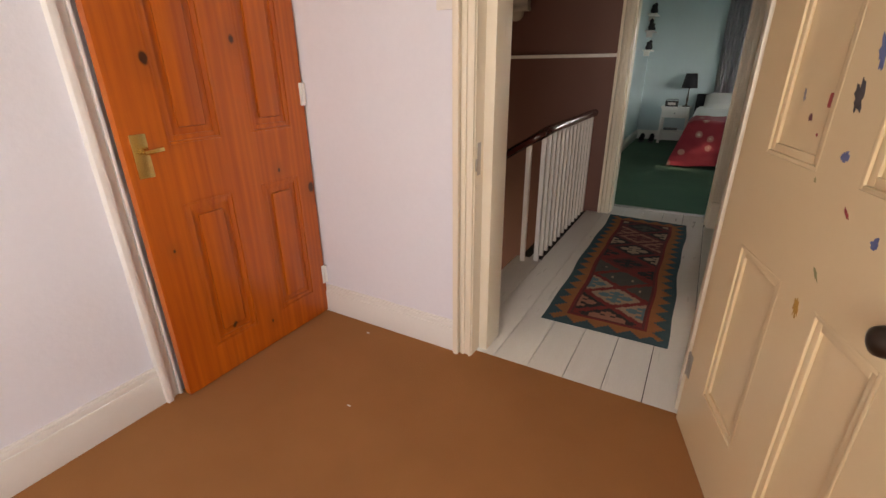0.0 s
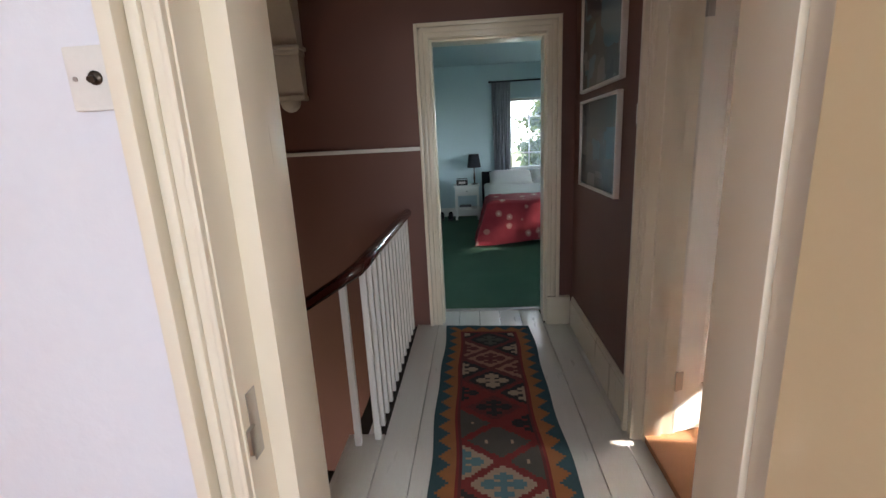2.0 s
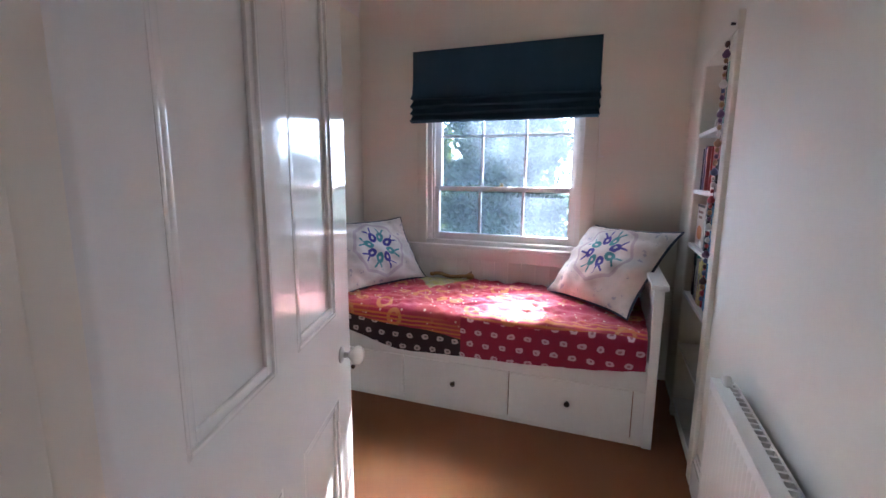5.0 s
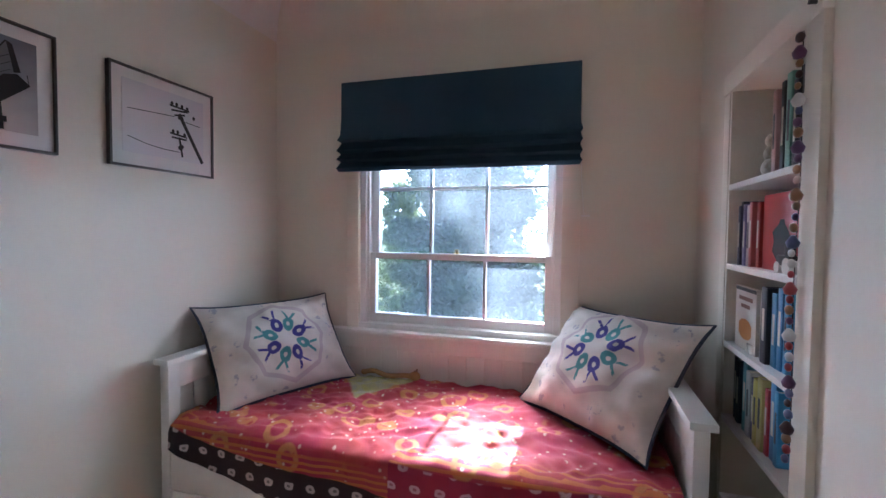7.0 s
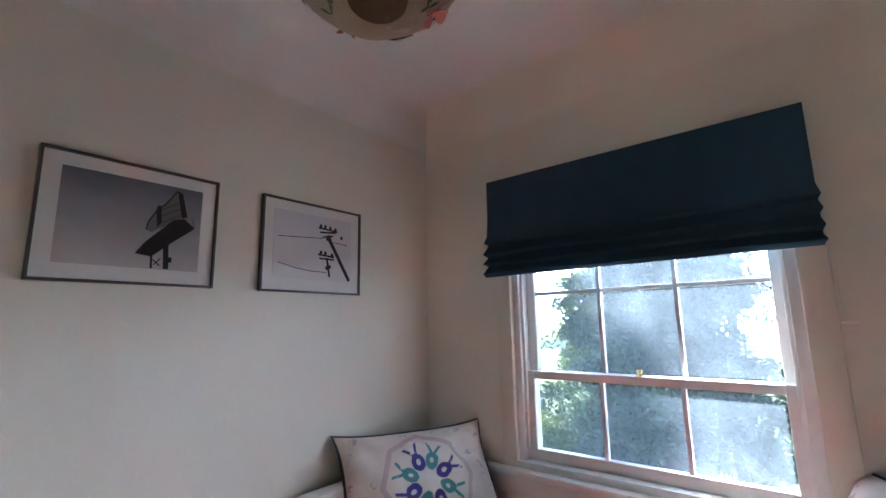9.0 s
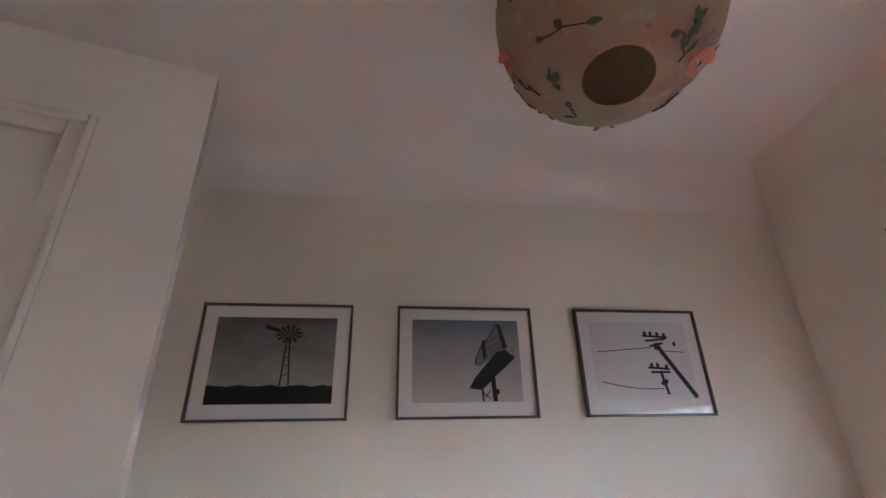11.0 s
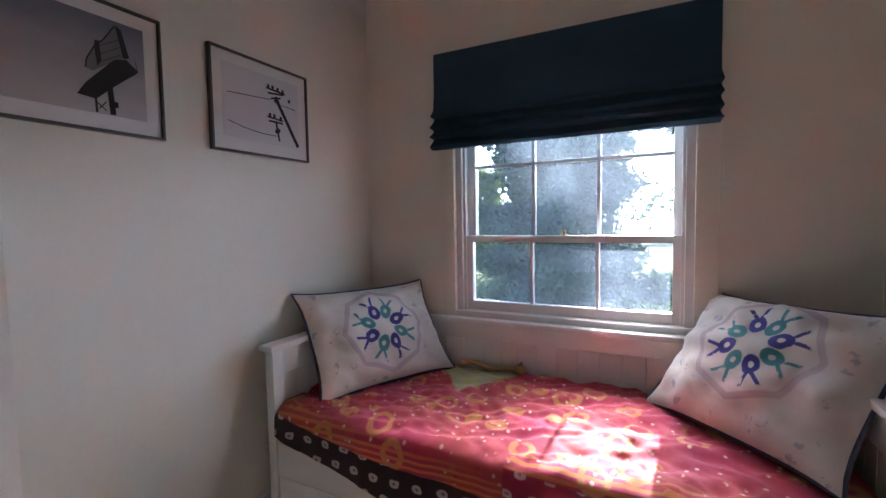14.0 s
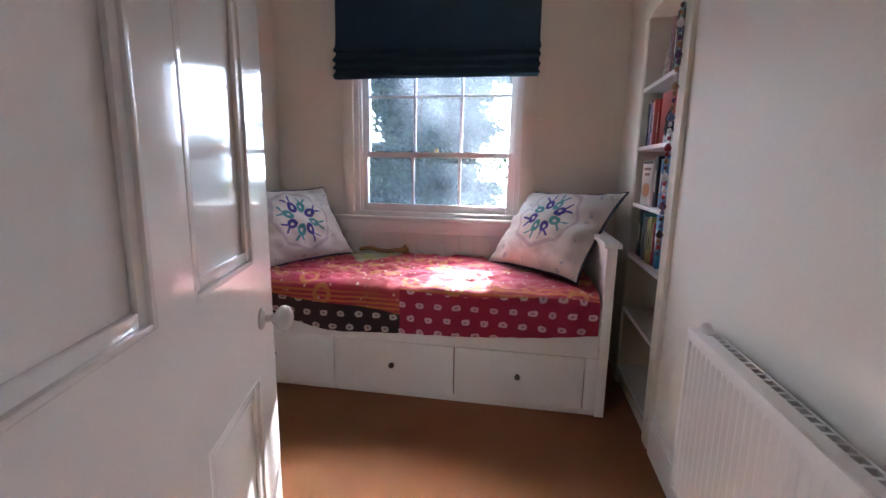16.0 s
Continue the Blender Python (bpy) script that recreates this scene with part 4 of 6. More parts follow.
# ---- rug ----
def rug():
    """A woven runner: stepped figures, one small quad a knot, raised a little over the boards."""
    cols = [(0.030, 0.085, 0.105), (0.36, 0.135, 0.045), (0.22, 0.022, 0.018), (0.025, 0.018, 0.018), (0.40, 0.28, 0.20), (0.13, 0.022, 0.020), (0.075, 0.068, 0.058), (0.10, 0.20, 0.23), (0.36, 0.16, 0.11)]
    names = ("teal", "orange", "brick_red", "black", "cream", "maroon", "charcoal", "blue", "salmon")
    mats = [surface("rug_wool_" + n, c, 0.95, col2=dark(c, 0.7), big=14, fine=500, amount=1.0, relief=0.7, depth=0.003) for n, c in zip(names, cols)]
    TEAL, ORANGE, RED, BLACK, CREAM, MAROON, CHAR, BLUE, SALMON = range(9)
    nx, ny = 46, 152
    x0, x1, ya, yb = 0.008, 0.632, 2.757, 4.80
    # body, figure, dotted, from the near end
    middle = [(BLACK, SALMON, 0), (CREAM, BLUE, 0), (CHAR, CREAM, 1), (MAROON, BLACK, 0), (BLACK, CREAM, 0), (SALMON, MAROON, 0), (BLACK, CHAR, 0)]
    flank = [(BLACK, SALMON, 0), (CREAM, BLUE, 0), (CHAR, CREAM, 1), (RED, BLACK, 0), (BLACK, CREAM, 0), (SALMON, MAROON, 0), (BLACK, CREAM, 0)]

    def knot(i, j):
        ei, ej = min(i, nx - 1 - i), min(j, ny - 1 - j)
        e = min(ei, ej)
        along = j if ei <= ej else i
        tooth = abs(along % 8 - 4)
        if e < 2:
            return TEAL
        if e < 6:
            return TEAL if e - 2 < tooth - 0.5 else ORANGE
        if e < 8:
            return ORANGE
        if e == 8:
            return RED
        if e == 9:
            return MAROON
        u, v = i - (nx - 1) / 2, j - 11
        p, hw = 20.4, 13.0
        best = None
        for k in range(-1, 8):
            for c, off in ((0, 0.0), (-1, p / 2), (1, p / 2)):
                dv = v - k * p - off
                d = abs(u - c * hw) / hw + abs(dv) / (p / 2)
                if best is None or d < best[0]:
                    best = (d, u - c * hw, dv, k, c)
        d, du, dv, k, c = best
        body, cross, dotted = (middle if c == 0 else flank)[max(0, min(6, k + (1 if c > 0 else 0)))]
        if d > 0.84:
            return RED if k < 4 else MAROON
        a, b = abs(du), abs(dv)
        if dotted:
            return CREAM if (a < 0.8 and b in (0, 4)) or (b < 0.8 and 3.5 < a < 4.6) else body
        if (a < 1.1 and b < 5.6) or (b < 1.1 and a < 6.6) or (a < 2.6 and 2.4 < b < 4.6) or (b < 2.1 and 3.0 < a < 5.6):
            return cross
        return body
    bm = bmesh.new()
    vs = []
    for i in range(nx + 1):
        row = []
        for j in range(ny + 1):
            u, v = i / nx, j / ny
            wx = 0.006 * math.sin(v * 9) + 0.004 * math.sin(v * 23 + 1)
            wz = 0.0045 + 0.0012 * noise.noise((u * 5, v * 14, 0)) + 0.0005 * ((i + j) % 2) + 0.006 * max(0, noise.noise((u * 2.2, v * 7, 5)) - 0.25)
            skew = 0.02 * (1 - u) * max(0.0, v - 0.8) * 5
            row.append(bm.verts.new((x0 + (x1 - x0) * u + wx - 0.016 * v, ya + (yb - ya) * v + 0.012 * u * (0.5 - v) * 2 + skew, max(0.003, wz))))
        vs.append(row)
    for i in range(nx):
        for j in range(ny):
            bm.faces.new((vs[i][j], vs[i + 1][j], vs[i + 1][j + 1], vs[i][j + 1])).material_index = knot(i, j)
    r = bmesh.ops.extrude_face_region(bm, geom=bm.edges[:] and [e for e in bm.edges if e.is_boundary])
    for v in r["geom"]:
        if isinstance(v, bmesh.types.BMVert):
            v.co.z = 0.0005
    return tagged(part("runner_rug", bm, mats, smooth=60), "red and teal flat-woven kilim runner with stepped diamonds", "rug")


rug()


# ---- framed pictures in the child's room ----
def gradient(name, lo, hi, z0, z1, cloudy=0.5):
    """A printed sky: two greys up the sheet, with soft clouds."""
    m, nt, b = nodes_of(name)
    co = coords(nt)
    sep = nt.nodes.new("ShaderNodeSeparateXYZ")
    link(nt, co, sep.inputs[0])
    n = noise_node(nt, coords(nt, "Object", (3, 3, 7)), 2.2, 5)
    f = math_node(nt, "MULTIPLY_ADD", math_node(nt, "SUBTRACT", n, 0.5), cloudy, ramp(nt, sep.outputs[2], z0, z1))
    link(nt, mix_node(nt, f, lo, hi), b.inputs["Base Color"])
    b.inputs["Roughness"].default_value = 0.35
    b.inputs["Coat Weight"].default_value = 0.6
    b.inputs["Coat Roughness"].default_value = 0.04
    return m


M["mount"] = surface("white_card_mount", (0.72, 0.70, 0.68), 0.4, amount=0.2, relief=0.03, coat=0.5)
M["ink"] = surface("black_print_ink", (0.010, 0.010, 0.011), 0.7, relief=0)
M["grey_ink"] = surface("grey_print_ink", (0.14, 0.14, 0.15), 0.4, relief=0, coat=0.4)
M["frame_metal"] = surface("dark_pewter_frame", (0.10, 0.095, 0.09), 0.35, 0.7)


def poly(bm, pts, y, slot=0):
    bm.faces.new([bm.verts.new((x, y, z)) for x, z in pts]).material_index = slot


def line2(bm, a, b, w, y):
    (xa, za), (xb, zb) = a, b
    dx, dz = xb - xa, zb - za
    q = math.hypot(dx, dz)
    ox, oz = -dz / q * w * 0.7, dx / q * w * 0.7
    poly(bm, [(xa + ox, za + oz), (xb + ox, zb + oz), (xb - ox, zb - oz), (xa - ox, za - oz)], y)


def framed_print(x0, x1, z0, z1, label, draw, sky, margin):
    """A print behind a mount in a thin frame; draw gets the sheet as (x, z) from 0 to 1."""
    p = thing("framed_picture", ((x0 + x1) / 2, NORTH, z0), label, "picture", "pictures in a row on the wall")
    y = NORTH
    bm = bmesh.new()
    t = 0.009
    for a, b, c, d in ((x0, x1, z0, z0 + t), (x0, x1, z1 - t, z1), (x0, x0 + t, z0 + t, z1 - t), (x1 - t, x1, z0 + t, z1 - t)):
        bx(bm, a, b, y - 0.022, y, c, d, bev=0.0015)
    part("picture_frame", bm, M["frame_metal"], p)
    part("mount", B(x0 + t, x1 - t, y - 0.012, y - 0.001, z0 + t, z1 - t), M["mount"], p, smooth=0)
    mx0, mx1, mz0, mz1 = x0 + margin[0], x1 - margin[0], z0 + margin[1], z1 - margin[2]
    part("print", B(mx0, mx1, y - 0.0135, y - 0.012, mz0, mz1), sky(mz0, mz1), p, smooth=0)
    bm = bmesh.new()
    w, h = mx1 - mx0, mz1 - mz0
    draw(lambda u, v: (mx0 + u * w, mz0 + v * h), bm, y - 0.0142)
    part("print_figure", bm, [M["ink"], M["grey_ink"]], p, smooth=0)
    return p


def draw_mill(P, bm, y):
    pts = [P(0, 0), P(1, 0), P(1, 0.19)] + [P(1 - k / 12, 0.20 + 0.012 * math.sin(k * 2.3)) for k in range(1, 12)] + [P(0, 0.21)]
    poly(bm, pts, y)
    for k in range(12):
        a = k * math.pi / 6
        c = P(0.60, 0.80)
        poly(bm, [c, (c[0] + 0.045 * math.cos(a), c[1] + 0.032 * math.sin(a)), (c[0] + 0.045 * math.cos(a + 0.3), c[1] + 0.032 * math.sin(a + 0.3))], y - 0.0004)
    poly(bm, [P(0.40, 0.92), P(0.52, 0.86), P(0.52, 0.82), P(0.40, 0.86)], y)
    line2(bm, P(0.59, 0.76), P(0.57, 0.20), 0.004, y)
    line2(bm, P(0.61, 0.76), P(0.64, 0.20), 0.004, y)
    for v in (0.3, 0.4, 0.5, 0.6):
        line2(bm, P(0.575, v), P(0.63, v + 0.05), 0.002, y)


def draw_board(P, bm, y):
    face = ((0.575, 0.44), (0.585, 0.53), (0.65, 0.70), (0.70, 0.76), (0.79, 0.95), (0.835, 0.92), (0.875, 0.66), (0.80, 0.60), (0.62, 0.42))
    poly(bm, [P(*q) for q in face], y, 1)
    for a, b in zip(face[:6], face[1:6]):
        line2(bm, P(*a), P(*b), 0.003, y - 0.0004)
    poly(bm, [P(0.79, 0.95), P(0.835, 0.92), P(0.885, 0.65), P(0.84, 0.63), P(0.80, 0.90)], y - 0.0005)
    poly(bm, [P(0.64, 0.66), P(0.645, 0.74), P(0.675, 0.745), P(0.685, 0.55), P(0.655, 0.48)], y - 0.0003)
    poly(bm, [P(0.51, 0.16), P(0.57, 0.29), P(0.77, 0.59), P(0.86, 0.63), P(0.95, 0.53), P(0.92, 0.49), P(0.765, 0.31), P(0.63, 0.14)], y - 0.0006)
    line2(bm, P(0.60, 0.24), P(0.72, 0.35), 0.003, y - 0.0009)
    line2(bm, P(0.94, 0.54), P(0.93, 0.64), 0.0015, y)
    line2(bm, P(0.73, 0.32), P(0.745, 0.01), 0.012, y - 0.0004)
    line2(bm, P(0.63, 0.18), P(0.635, 0.01), 0.005, y)
    line2(bm, P(0.64, 0.11), P(0.70, 0.04), 0.0025, y)
    line2(bm, P(0.70, 0.13), P(0.65, 0.05), 0.0025, y)
    poly(bm, [P(0.755, 0.15), P(0.785, 0.15), P(0.785, 0.09), P(0.755, 0.09)], y)
    for v in (0.52, 0.60, 0.68):
        line2(bm, P(0.66, v), P(0.82, v + 0.14), 0.0012, y - 0.0003)


def draw_pole(P, bm, y):
    line2(bm, P(0.98, 0.02), P(0.66, 0.72), 0.013, y)
    for a, b in (((0.54, 0.82), (0.80, 0.80)), ((0.56, 0.75), (0.78, 0.78)), ((0.60, 0.68), (0.74, 0.72)), ((0.54, 0.40), (0.76, 0.38)), ((0.56, 0.34), (0.76, 0.34))):
        line2(bm, P(*a), P(*b), 0.006, y - 0.0003)
    for u, v in ((0.57, 0.85), (0.63, 0.85), (0.70, 0.84), (0.77, 0.83), (0.66, 0.66), (0.70, 0.66), (0.58, 0.43), (0.64, 0.43), (0.73, 0.41), (0.66, 0.20), (0.70, 0.22), (0.86, 0.71)):
        c = P(u, v)
        poly(bm, [(c[0] + 0.008 * math.cos(k), c[1] + 0.010 * math.sin(k)) for k in (0, 1, 2, 3, 4, 5)], y - 0.0005)
    line2(bm, P(0.66, 0.36), P(0.70, 0.06), 0.008, y)
    line2(bm, P(0.05, 0.60), P(0.60, 0.66), 0.0022, y)
    line2(bm, P(0.72, 0.62), P(0.95, 0.60), 0.0022, y)
    for a, b in (((0.05, 0.22), (0.25, 0.16)), ((0.25, 0.16), (0.45, 0.13)), ((0.45, 0.13), (0.66, 0.13))):
        line2(bm, P(*a), P(*b), 0.0022, y)


framed_print(2.952, 3.462, 1.672, 2.073, "framed photograph of leaning telegraph poles in thin dark frame", draw_pole, lambda a, b: gradient("pale_print", (0.66, 0.64, 0.66), (0.60, 0.59, 0.62), a, b, 0.15), (0.055, 0.06, 0.05))
framed_print(2.262, 2.774, 1.672, 2.073, "framed photograph of a roadside signboard against grey sky", draw_board, lambda a, b: gradient("grey_sky_print", (0.50, 0.46, 0.45), (0.13, 0.145, 0.18), a, b, 0.35), (0.055, 0.055, 0.05))
framed_print(1.575, 2.098, 1.672, 2.073, "framed black and white photograph of a wind pump", draw_mill, lambda a, b: gradient("cloud_print", (0.34, 0.33, 0.31), (0.10, 0.095, 0.09), a, b, 1.2), (0.055, 0.055, 0.05))

# ---- landing pictures ----
def collage(name, seed):
    m, nt, b = nodes_of(name)
    co = coords(nt, "Object", (1, 7, 9))
    v = nt.nodes.new("ShaderNodeTexVoronoi")
    v.distance = "CHEBYCHEV"
    v.inputs["Scale"].default_value = 0.9 + seed * 0.2
    link(nt, co, v.inputs["Vector"])
    sep = nt.nodes.new("ShaderNodeSeparateColor")
    link(nt, v.outputs["Color"], sep.inputs[0])
    c = mix_node(nt, ramp(nt, sep.outputs[0], 0.35, 0.4), (0.018, 0.014, 0.013), (0.06, 0.045, 0.04))
    c = mix_node(nt, ramp(nt, sep.outputs[1], 0.62, 0.66), c, (0.06, 0.14, 0.19))
    c = mix_node(nt, ramp(nt, sep.outputs[2], 0.85, 0.9), c, (0.22, 0.19, 0.18))
    c = mix_node(nt, math_node(nt, "MULTIPLY", noise_node(nt, co, 6, 5), 0.4), c, (0.03, 0.03, 0.035))
    link(nt, c, b.inputs["Base Color"])
    b.inputs["Roughness"].default_value = 0.5
    b.inputs["Coat Weight"].default_value, b.inputs["Coat Roughness"].default_value = 0.6, 0.03
    return m


for seed, (a, b, c, d) in enumerate(((3.855, 4.60, 1.075, 1.588), (3.835, 4.615, 1.635, 2.20))):
    p = thing("framed_picture", (E2, (a + b) / 2, c), "dark photo collage behind glass in white frame" if seed else "dark blue photo collage behind glass in white frame", "picture", "pictures on the landing wall")
    t = 0.016
    bm = bmesh.new()
    for y_0, y_1, z_0, z_1 in ((a, b, c, c + t), (a, b, d - t, d), (a, a + t, c + t, d - t), (b - t, b, c + t, d - t)):
        bx(bm, E2 - 0.028, E2, y_0, y_1, z_0, z_1, bev=0.002)
    part("picture_frame", bm, M["white_wood"], p)
    part("print", B(E2 - 0.014, E2 - 0.002, a + t, b - t, c + t, d - t), collage("collage_print", seed), p, smooth=0)

# ---- switches ----
M["switch"] = surface("white_switch_plastic", (0.78, 0.76, 0.72), 0.3, relief=0)
sw = thing("light_switch", (E2, 3.6, 1.42), "white plastic light switch on brown wall", "light switch")
part("plate", B(E2 - 0.010, E2, 3.566, 3.65, 1.424, 1.508, bev=0.003), M["switch"], sw)
part("rocker", B(E2 - 0.015, E2 - 0.009, 3.60, 3.616, 1.455, 1.478, bev=0.002), M["switch"], sw)
sw = thing("light_switch", (-0.29, N1, 1.46), "white square switch plate with dark toggle", "light switch")
part("plate", B(-0.335, -0.247, N1 - 0.010, N1, 1.462, 1.55, bev=0.004), M["switch"], sw)
bm = bmesh.new()
lathe(bm, [(0.010, 0), (0.010, 0.003), (0.006, 0.006)], 12, Matrix.Translation((-0.291, N1 - 0.010, 1.506)) @ Matrix.Rotation(radians(90), 4, "X"))
tube(bm, (-0.291, N1 - 0.014, 1.506), (-0.287, N1 - 0.026, 1.502), 0.0035, 0.005, 8)
part("toggle", bm, M["bronze"], sw)
for x in (-0.322, -0.260):
    bm = bmesh.new()
    tube(bm, (x, N1 - 0.0115, 1.506), (x, N1 - 0.009, 1.506), 0.0035, seg=8)
    part("screw", bm, M["steel"], sw)

# strike plate, latch plate and pine door handle
bm = bmesh.new()
bx(bm, DOOR1[0] + 0.003, DOOR1[0] + 0.006, 2.285, 2.315, 0.86, 0.99, bev=0.001)
bx(bm, DOOR1[0] + 0.004, DOOR1[0] + 0.012, 2.268, 2.29, 0.88, 0.93, bev=0.002)
tagged(part("strike_plate", bm, M["steel"]), "worn metal strike plate on the door jamb", "strike plate")
bm = bmesh.new()
bx(bm, -0.003, 0.003, -0.027, 0.027, -0.075, 0.075, bev=0.0015)
bmesh.ops.transform(bm, matrix=Matrix.Translation((0.052, -0.021, 0.985)) @ Matrix.Rotation(radians(90), 4, "Z"), verts=bm.verts)
plate = part("handle_plate", bm, M["brass"], pdoor, "polished brass lever plate")
bm = bmesh.new()
tube(bm, (0.055, -0.022, 1.0), (0.055, -0.055, 1.0), 0.008, seg=10)
sweep(bm, [(0.05, -0.052, 1.0), (0.075, -0.056, 1.002), (0.10, -0.056, 1.005), (0.112, -0.052, 1.004)], round_section(0.007, 0.009, 8))
part("lever", bm, M["brass"], pdoor, "brass lever handle")
for z in (0.22, 1.15, 1.8):
    bm = bmesh.new()
    bx(bm, 0.80, 0.832, -0.026, -0.014, z - 0.05, z + 0.05, bev=0.002)
    tube(bm, (0.824, -0.026, z - 0.05), (0.824, -0.026, z + 0.05), 0.006, seg=8)
    part("hinge", bm, M["white_wood"], pdoor, "painted-over hinge")

# ---- stickers on the open door ----
sticker_mats = [surface("sticker_" + n, c, 0.4, relief=0, amount=0.8, big=40, col2=c2) for n, c, c2 in (
    ("black", (0.03, 0.03, 0.035), (0.12, 0.11, 0.12)), ("red", (0.45, 0.05, 0.05), (0.2, 0.03, 0.04)), ("blue", (0.06, 0.10, 0.28), (0.2, 0.24, 0.4)),
    ("ochre", (0.50, 0.28, 0.05), (0.35, 0.15, 0.03)), ("grey", (0.35, 0.33, 0.36), (0.14, 0.13, 0.2)), ("green", (0.22, 0.25, 0.12), (0.4, 0.3, 0.12)), ("plum", (0.22, 0.06, 0.07), (0.1, 0.03, 0.04)))]
rs = random.Random(5)
spots = [(0.393, 1.189, 0.030, 0.030, 1), (0.496, 1.20, 0.034, 0.075, 0), (0.523, 1.285, 0.028, 0.075, 2), (0.515, 0.76, 0.030, 0.055, 3), (0.655, 1.15, 0.03, 0.055, 6), (0.73, 1.09, 0.03, 0.04, 5), (0.749, 0.94, 0.024, 0.024, 1),
         (0.668, 0.97, 0.024, 0.026, 2), (0.513, 1.093, 0.030, 0.026, 2), (0.542, 0.854, 0.036, 0.010, 5), (0.57, 0.997, 0.040, 0.010, 1), (0.554, 1.335, 0.035, 0.06, 6), (0.632, 1.25, 0.028, 0.028, 4), (0.598, 1.198, 0.03, 0.03, 0),
         (0.326, 1.148, 0.018, 0.022, 6), (0.276, 1.194, 0.012, 0.034, 4), (0.725, 1.175, 0.034, 0.07, 0), (0.68, 1.34, 0.05, 0.05, 6), (0.372, 1.115, 0.010, 0.010, 1), (0.44, 1.03, 0.010, 0.014, 5), (0.66, 1.06, 0.012, 0.014, 4),
         (0.43, 1.44, 0.028, 0.05, 0), (0.60, 1.46, 0.03, 0.07, 4), (0.70, 1.50, 0.03, 0.05, 2), (0.50, 1.39, 0.022, 0.03, 4)]
for n_, (x, z, w, h, c) in enumerate(spots):
    x -= 0.025
    inset = any(a + 0.03 < x < b - 0.03 and lo + 0.03 < z < hi - 0.03 for a, b, lo, hi in D1_PANELS)
    y = -0.0062 if inset else -0.0184
    bm = bmesh.new()
    n = 22
    square = c == 1 and n_ == 0
    out = []
    for k in range(n):
        a = 2 * math.pi * k / n
        r = 1.0 if square else rs.uniform(0.42, 1.05)
        q = max(abs(math.cos(a)), abs(math.sin(a))) if square else 1
        p, s_ = math.cos(a) * r / q * w / 2, math.sin(a) * r / q * h / 2
        tip = -0.75 if w > 2.5 * h else (0.0 if square else 0.2)
        out.append(bm.verts.new((x + p * math.cos(tip) - s_ * math.sin(tip), y - 0.0008, z + p * math.sin(tip) + s_ * math.cos(tip))))
    f = bm.faces.new(out)
    ex = bmesh.ops.extrude_face_region(bm, geom=[f])
    for v in ex["geom"]:
        if isinstance(v, bmesh.types.BMVert):
            v.co.y += 0.0008
    bmesh.ops.recalc_face_normals(bm, faces=bm.faces)
    part("sticker", bm, sticker_mats[c], door1, smooth=0)

# ---- arch bracket over the stairs ----
M["plaster"] = surface("old_white_plaster", (0.62, 0.58, 0.51), 0.7, col2=(0.48, 0.44, 0.38), big=6, fine=50, relief=0.4, depth=0.004)
arch = bmesh.new()
xa, xb = -1.175, -0.905
mid = (S2 + N2) / 2
ry, rz, zs = (N2 - S2) / 2 - 0.10, 0.85, 2.05
n = 24
ring_lo, ring_hi = [], []
for k in range(n + 1):
    a = math.pi * k / n
    y, z = mid + ry * math.cos(a), min(zs + rz * math.sin(a), H - 0.02)
    ring_lo.append((y, z))
for x in (xa, xb):
    pts = [arch.verts.new((x, y, z)) for y, z in ring_lo]
    top = [arch.verts.new((x, y, H)) for y, z in ring_lo]
    out = [arch.verts.new((x, N2, zs)), arch.verts.new((x, N2, H)), arch.verts.new((x, S2, zs)), arch.verts.new((x, S2, H))]
    for k in range(n):
        arch.faces.new((pts[k], pts[k + 1], top[k + 1], top[k]))
    arch.faces.new((out[0], pts[0], top[0], out[1]))
    arch.faces.new((pts[n], out[2], out[3], top[n]))
    ring_hi.append((pts, out))
(p0, o0), (p1, o1) = ring_hi
for k in range(n):
    arch.faces.new((p0[k], p1[k], p1[k + 1], p0[k + 1]))
arch.faces.new((o0[0], o1[0], p1[0], p0[0]))
arch.faces.new((p0[n], p1[n], o1[2], o0[2]))
bmesh.ops.recalc_face_normals(arch, faces=arch.faces)
setting("wall_stair_arch", arch, M["plaster"], "white plaster arch over the stairwell", "arch")
cor = thing("corbel", (-1.05, N2, 1.64), "moulded old white plaster corbel under the arch", "corbel")
bm = bmesh.new()
bx(bm, xa - 0.022, xb + 0.022, N2 - 0.135, N2, 2.035, 2.06, bev=0.006)
bx(bm, xa - 0.010, xb + 0.012, N2 - 0.118, N2, 2.0, 2.037, bev=0.012)
part("cap", bm, M["plaster"], cor)
bm = bmesh.new()
prof = [(0.100, 2.0), (0.105, 1.97), (0.098, 1.92), (0.085, 1.85), (0.07, 1.79), (0.06, 1.745)]
rings = []
for d, z in prof:
    sh = (2.0 - z) * 0.12
    rings.append([bm.verts.new(c) for c in ((xa + sh, N2, z), (xa + sh, N2 - d, z), (xb - sh * 0.15, N2 - d, z), (xb - sh * 0.15, N2, z))])
for a, b in zip(rings, rings[1:]):
    for k in range(4):
        bm.faces.new((a[k], a[(k + 1) % 4], b[(k + 1) % 4], b[k]))
bm.faces.new(rings[-1])
bmesh.ops.recalc_face_normals(bm, faces=bm.faces)
part("scroll", bm, M["plaster"], cor, smooth=70)
part("lower_moulding", B(xa + 0.03, xb + 0.005, N2 - 0.085, N2, 1.715, 1.748, bev=0.008), M["plaster"], cor)
bm = bmesh.new()
ball(bm, (-1.03, N2 - 0.02, 1.715), 0.075, (1.0, 0.6, 1.0), 16)
part("drop", bm, M["plaster"], cor, smooth=70)

